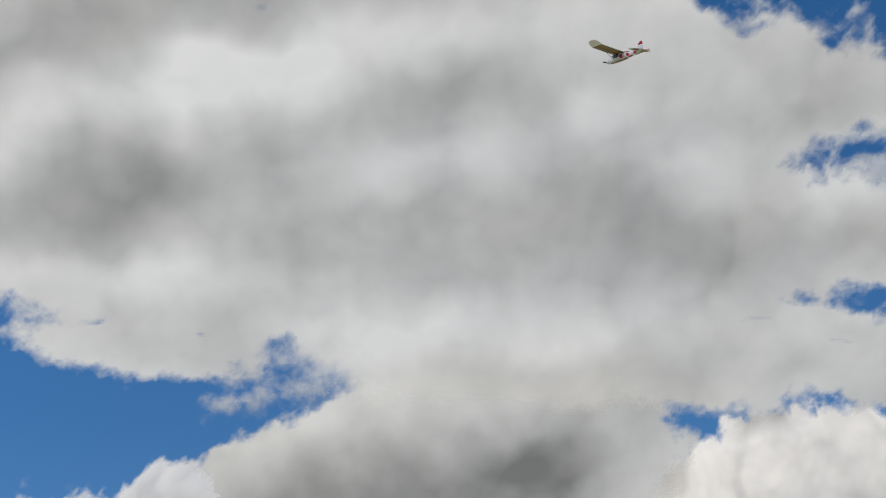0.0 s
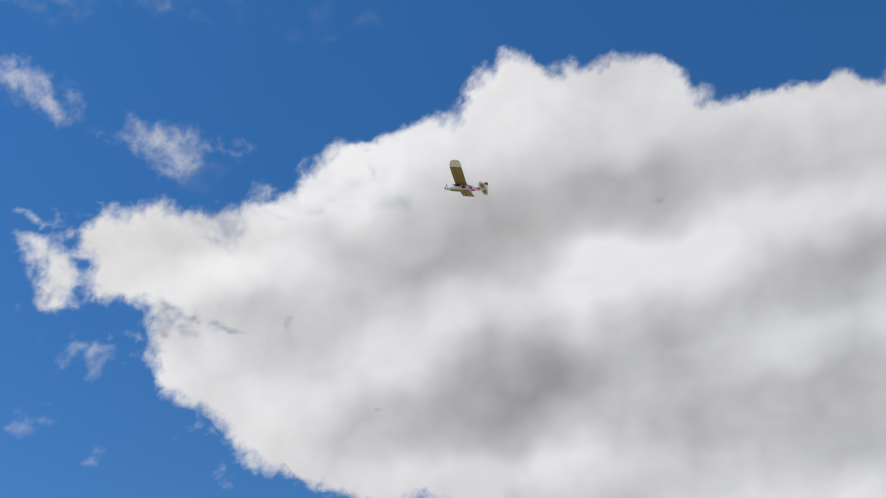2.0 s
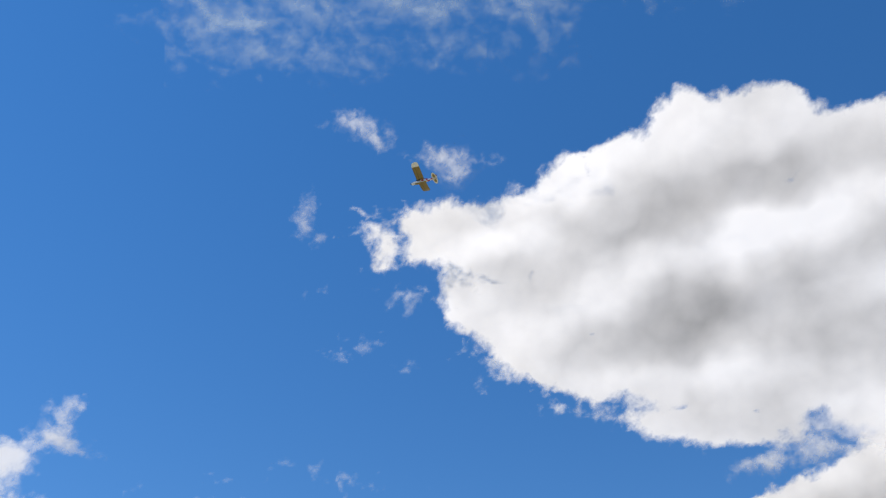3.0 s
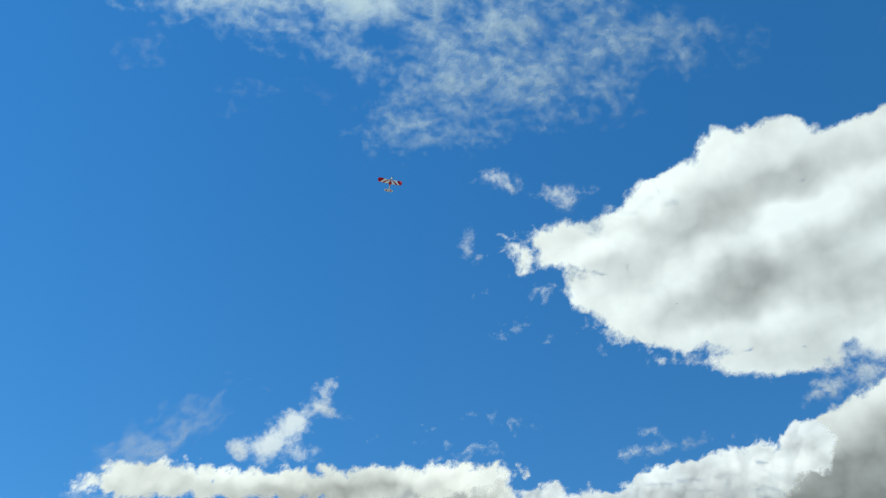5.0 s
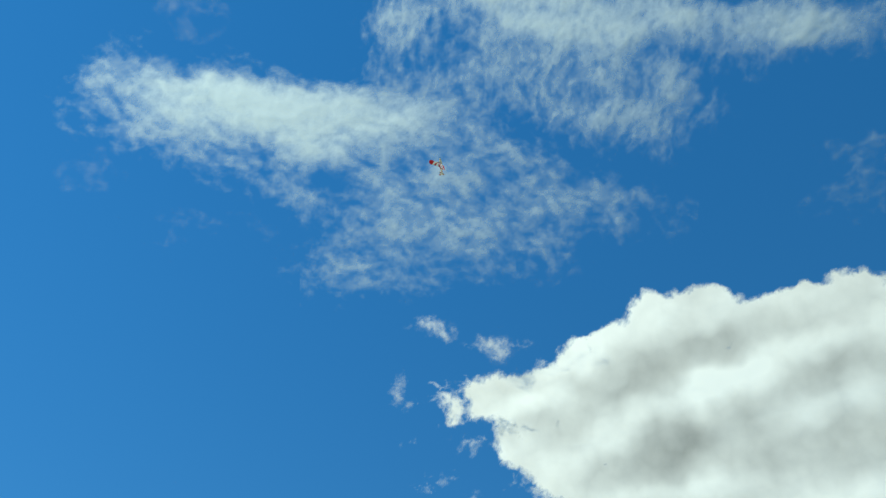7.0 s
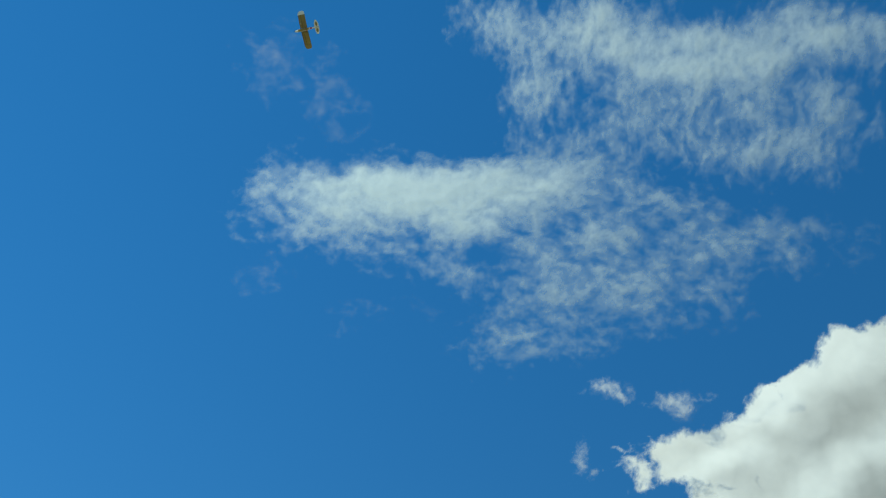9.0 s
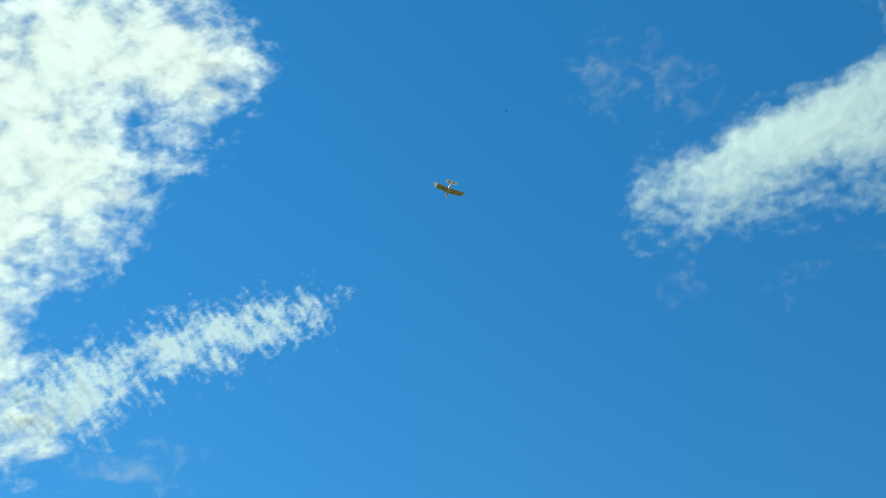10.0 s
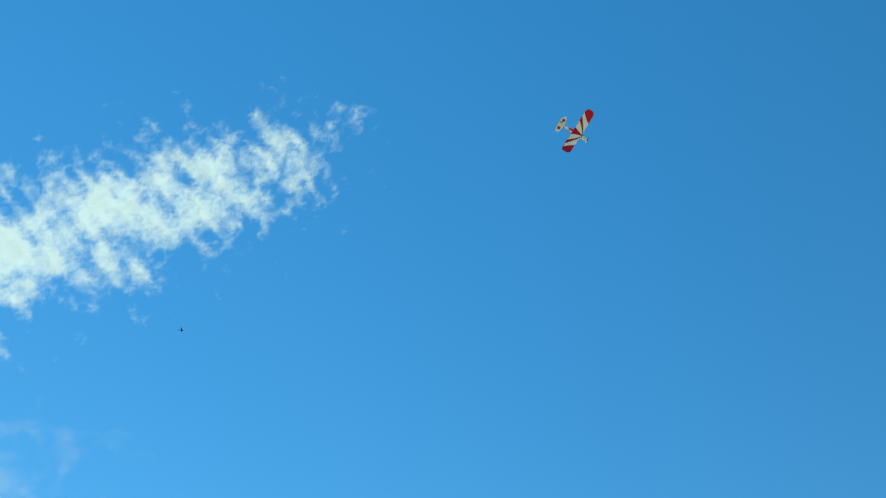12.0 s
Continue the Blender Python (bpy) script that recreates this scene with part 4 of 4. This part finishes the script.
def build_bird():
    """A small dark swift-like bird, nose along +y."""
    bird = new("bird")
    bird.scale = (0.75, 0.75, 0.75)
    tagged(bird, "small dark bird gliding high in the sky", "bird", group="birds in the sky")
    dark = M_BIRD
    part("body", loft([ring(0.075, 0.008, 0.008, 0, 8, 2), ring(0.055, 0.024, 0.024, 0, 8, 2), ring(0.02, 0.034, 0.034, 0, 8, 2), ring(-0.03, 0.026, 0.026, 0, 8, 2), ring(-0.06, 0.012, 0.01, 0, 8, 2)]), dark, bird)
    part("tail", loft([[(-0.006, -0.055, 0), (0.006, -0.055, 0), (0.006, -0.055, 0.003), (-0.006, -0.055, 0.003)], [(-0.02, -0.105, 0), (0.02, -0.105, 0), (0.02, -0.105, 0.002), (-0.02, -0.105, 0.002)]]), dark, bird, smooth=False)
    for s in (-1, 1):
        rows = []
        for u in np.linspace(0, 1, 7):
            front, chord = 0.03 - 0.05 * u ** 2, 0.045 * (1 - u ** 1.6) + 0.004
            x, z = s * (0.008 + 0.125 * u), 0.004 + 0.03 * math.sin(u * 1.8)
            rows.append([(x, front, z), (x, front - chord * 0.4, z + 0.003), (x, front - chord, z), (x, front - chord * 0.4, z - 0.002)])
        part("wing", loft(rows), dark, bird)
    return bird


M_BIRD = skin("dark_plumage", (0.018, 0.016, 0.018), 0.7)
bird = build_bird()
second_bird = copy_thing(bird, pose(0, 0, 0))


def motions():
    rows = [
        (0, 19.14, 31.09, 21.31, 21.6, -10.0, 3.5),
        (0.1, 18.90, 31.34, 21.17, 23.5, -13.4, 9.6),
        (0.2, 18.61, 31.37, 20.89, 26.9, -17.8, 13.0),
        (0.3, 18.88, 32.07, 21.36, 29.1, -26.8, 14.5),
        (0.5, 18.61, 32.31, 21.39, 28.7, -40.1, 18.0),
        (0.7, 17.49, 32.93, 21.75, 26.8, -40.4, 24.7),
        (1, 16.15, 33.78, 22.34, 21.2, -29.2, 36.3),
        (1.1, 15.71, 34.26, 22.77, 17.2, -13.6, 42.7),
        (1.2, 15.07, 34.52, 23.16, 16.0, -10.3, 50.5),
        (1.3, 14.30, 34.61, 23.43, 18.0, -8.3, 51.4),
        (1.5, 12.72, 34.74, 23.83, 19.4, -8.0, 55.3),
        (1.7, 11.22, 35.23, 24.67, 15.5, -3.2, 59.6),
        (1.9, 9.50, 35.12, 24.93, 17.9, -0.0, 62.0),
        (2, 8.63, 34.93, 25.01, 17.6, -0.9, 62.9),
        (2.2, 7.08, 35.42, 25.37, 17.8, 6.1, 64.0),
        (2.5, 4.61, 35.69, 25.80, 14.0, 4.3, 66.9),
        (2.6, 3.93, 34.77, 25.17, 8.1, 6.9, 67.8),
        (2.8, 2.31, 31.93, 23.05, 9.4, 6.8, 69.7),
        (3, 0.99, 32.67, 23.27, -2.1, 9.6, 69.2),
        (3.2, -0.23, 34.37, 23.41, -0.5, 13.1, 68.9),
        (3.4, -1.56, 29.82, 20.20, 2.9, 9.8, 71.7),
        (3.5, -2.15, 26.57, 18.52, 3.4, 8.2, 70.8),
        (3.6, -2.72, 27.15, 18.77, -0.2, 7.9, 70.9),
        (3.7, -3.29, 26.73, 19.26, -4.0, 9.0, 70.7),
        (4.1, -4.36, 26.03, 19.56, 21.8, -2.0, 57.0),
        (4.5, -5.23, 27.17, 21.16, 62.6, -4.4, 31.6),
        (4.9, -5.76, 28.97, 23.28, 100.8, 10.0, 10.7),
        (5.3, -5.84, 30.24, 25.12, 125.1, 26.0, 3.0),
        (5.5, -6.22, 31.41, 26.07, 120.2, 8.2, 19.1),
        (5.7, -5.65, 30.86, 26.55, 121.3, 9.3, 10.4),
        (6, -4.25, 30.11, 28.28, 127.0, 0.6, 17.9),
        (6.5, -2.17, 26.75, 28.07, 136.6, 18.0, -10.3),
        (6.8, -0.74, 22.84, 26.05, 154.3, 35.7, -21.2),
        (7, -0.39, 22.00, 25.86, 153.2, 51.1, -28.4),
        (7.2, -0.71, 22.11, 26.23, 136.3, 66.4, -39.7),
        (7.6, -0.94, 18.80, 24.93, 150.0, 76.7, -41.8),
        (8, -2.51, 14.36, 23.30, -78.3, 86.1, 67.3),
        (8.4, -4.74, 10.65, 22.18, -28.5, 71.5, 94.4),
        (8.8, -6.92, 9.52, 22.41, -17.0, 61.4, 89.8),
        (9, -7.55, 10.40, 23.56, -7.3, 30.7, 90.1),
        (9.3, -10.13, 10.80, 24.38, -22.5, 42.1, 79.8),
        (9.5, -11.83, 10.40, 23.60, 0.3, 31.5, 76.3),
        (9.8, -14.44, 11.00, 24.32, -4.1, 23.3, 63.3),
        (10, -16.54, 11.48, 25.08, -7.2, 8.2, 66.1),
        (10.2, -20.14, 12.99, 27.50, -14.9, 9.6, 59.3),
        (10.5, -23.54, 14.03, 28.75, -11.0, 5.0, 57.5),
        (10.7, -25.36, 14.70, 29.08, -8.2, 18.3, 54.5),
        (10.9, -27.85, 15.73, 30.04, 1.4, 20.9, 57.4),
        (11, -29.45, 16.43, 30.88, 3.8, 20.4, 59.7),
        (11.1, -29.92, 16.63, 30.94, 10.0, 19.8, 61.2),
        (11.2, -30.41, 16.88, 31.12, 15.6, 24.2, 57.7),
        (11.3, -30.51, 17.03, 31.07, 26.6, 32.0, 54.8),
        (11.4, -29.93, 16.93, 30.49, 30.1, 48.1, 44.5),
        (11.5, -30.63, 17.74, 31.48, 47.5, 61.0, 50.2),
        (11.6, -31.21, 18.75, 32.75, 79.1, 71.1, 73.7),
        (11.7, -30.49, 19.06, 32.55, 131.1, 81.0, 122.8),
        (11.8, -30.41, 19.89, 33.17, -174.6, 65.2, 175.2),
        (12, -29.35, 20.89, 32.68, -133.9, 53.8, -158.9),
    ]
    walk(plane, [(t, pose(x, y, z, rx, ry, rz)) for t, x, y, z, rx, ry, rz in rows])
    walk(bird, [(t, pose(x, y, z, 0, roll, head)) for t, x, y, z, roll, head in [
        (0, -4.47, 5.33, 51.11, -25, 23),
        (8.5, -8.55, 14.81, 48.58, 20, 52),
        (9.3, -18.17, 15.92, 45.38, -10, 78),
        (9.5, -19.05, 17.07, 44.56, 30, 28),
        (9.6, -19.25, 17.98, 44.10, -25, 29),
        (9.8, -20.03, 18.88, 43.34, 20, 77),
        (10, -21.81, 18.58, 42.58, -10, 87),
        (10.2, -23.25, 19.02, 41.57, 30, 93),
        (10.5, -24.53, 18.41, 41.08, -25, -118),
        (10.8, -9.93, 11.84, 49.15, 20, -118),
        (12, -2.38, 6.54, 51.11, -10, -125),
    ]])
    walk(second_bird, [(t, pose(x, y, z, 0, roll, head)) for t, x, y, z, roll, head in [
        (0, -21.65, -37.50, 26.60, -25, 24),
        (9, -35.42, -6.25, 36.33, 20, 24),
        (9.9, -40.88, 6.45, 29.66, -10, 23),
        (10, -40.72, 6.52, 29.87, 30, -9),
        (10.3, -40.64, 7.99, 29.61, -25, -6),
        (10.6, -40.46, 9.24, 29.49, 20, -11),
        (10.8, -40.19, 10.33, 29.49, -10, -15),
        (11, -39.85, 11.45, 29.55, 30, -20),
        (11.2, -39.52, 12.22, 29.68, -25, -20),
        (11.4, -39.19, 13.26, 29.68, 20, -20),
        (11.6, -38.74, 14.33, 29.78, -10, -24),
        (11.7, -38.49, 14.82, 29.86, 30, -25),
        (11.8, -38.29, 15.28, 29.90, -25, -23),
        (11.9, -38.13, 15.65, 29.90, 20, -23),
        (12, -37.99, 15.97, 29.91, -10, -24),
    ]])
    walk(prop, [(i * 0.1, pose(0, 0.252, -0.004, 0, i * 77.0 % 360, 0)) for i in range(121)])


motions()
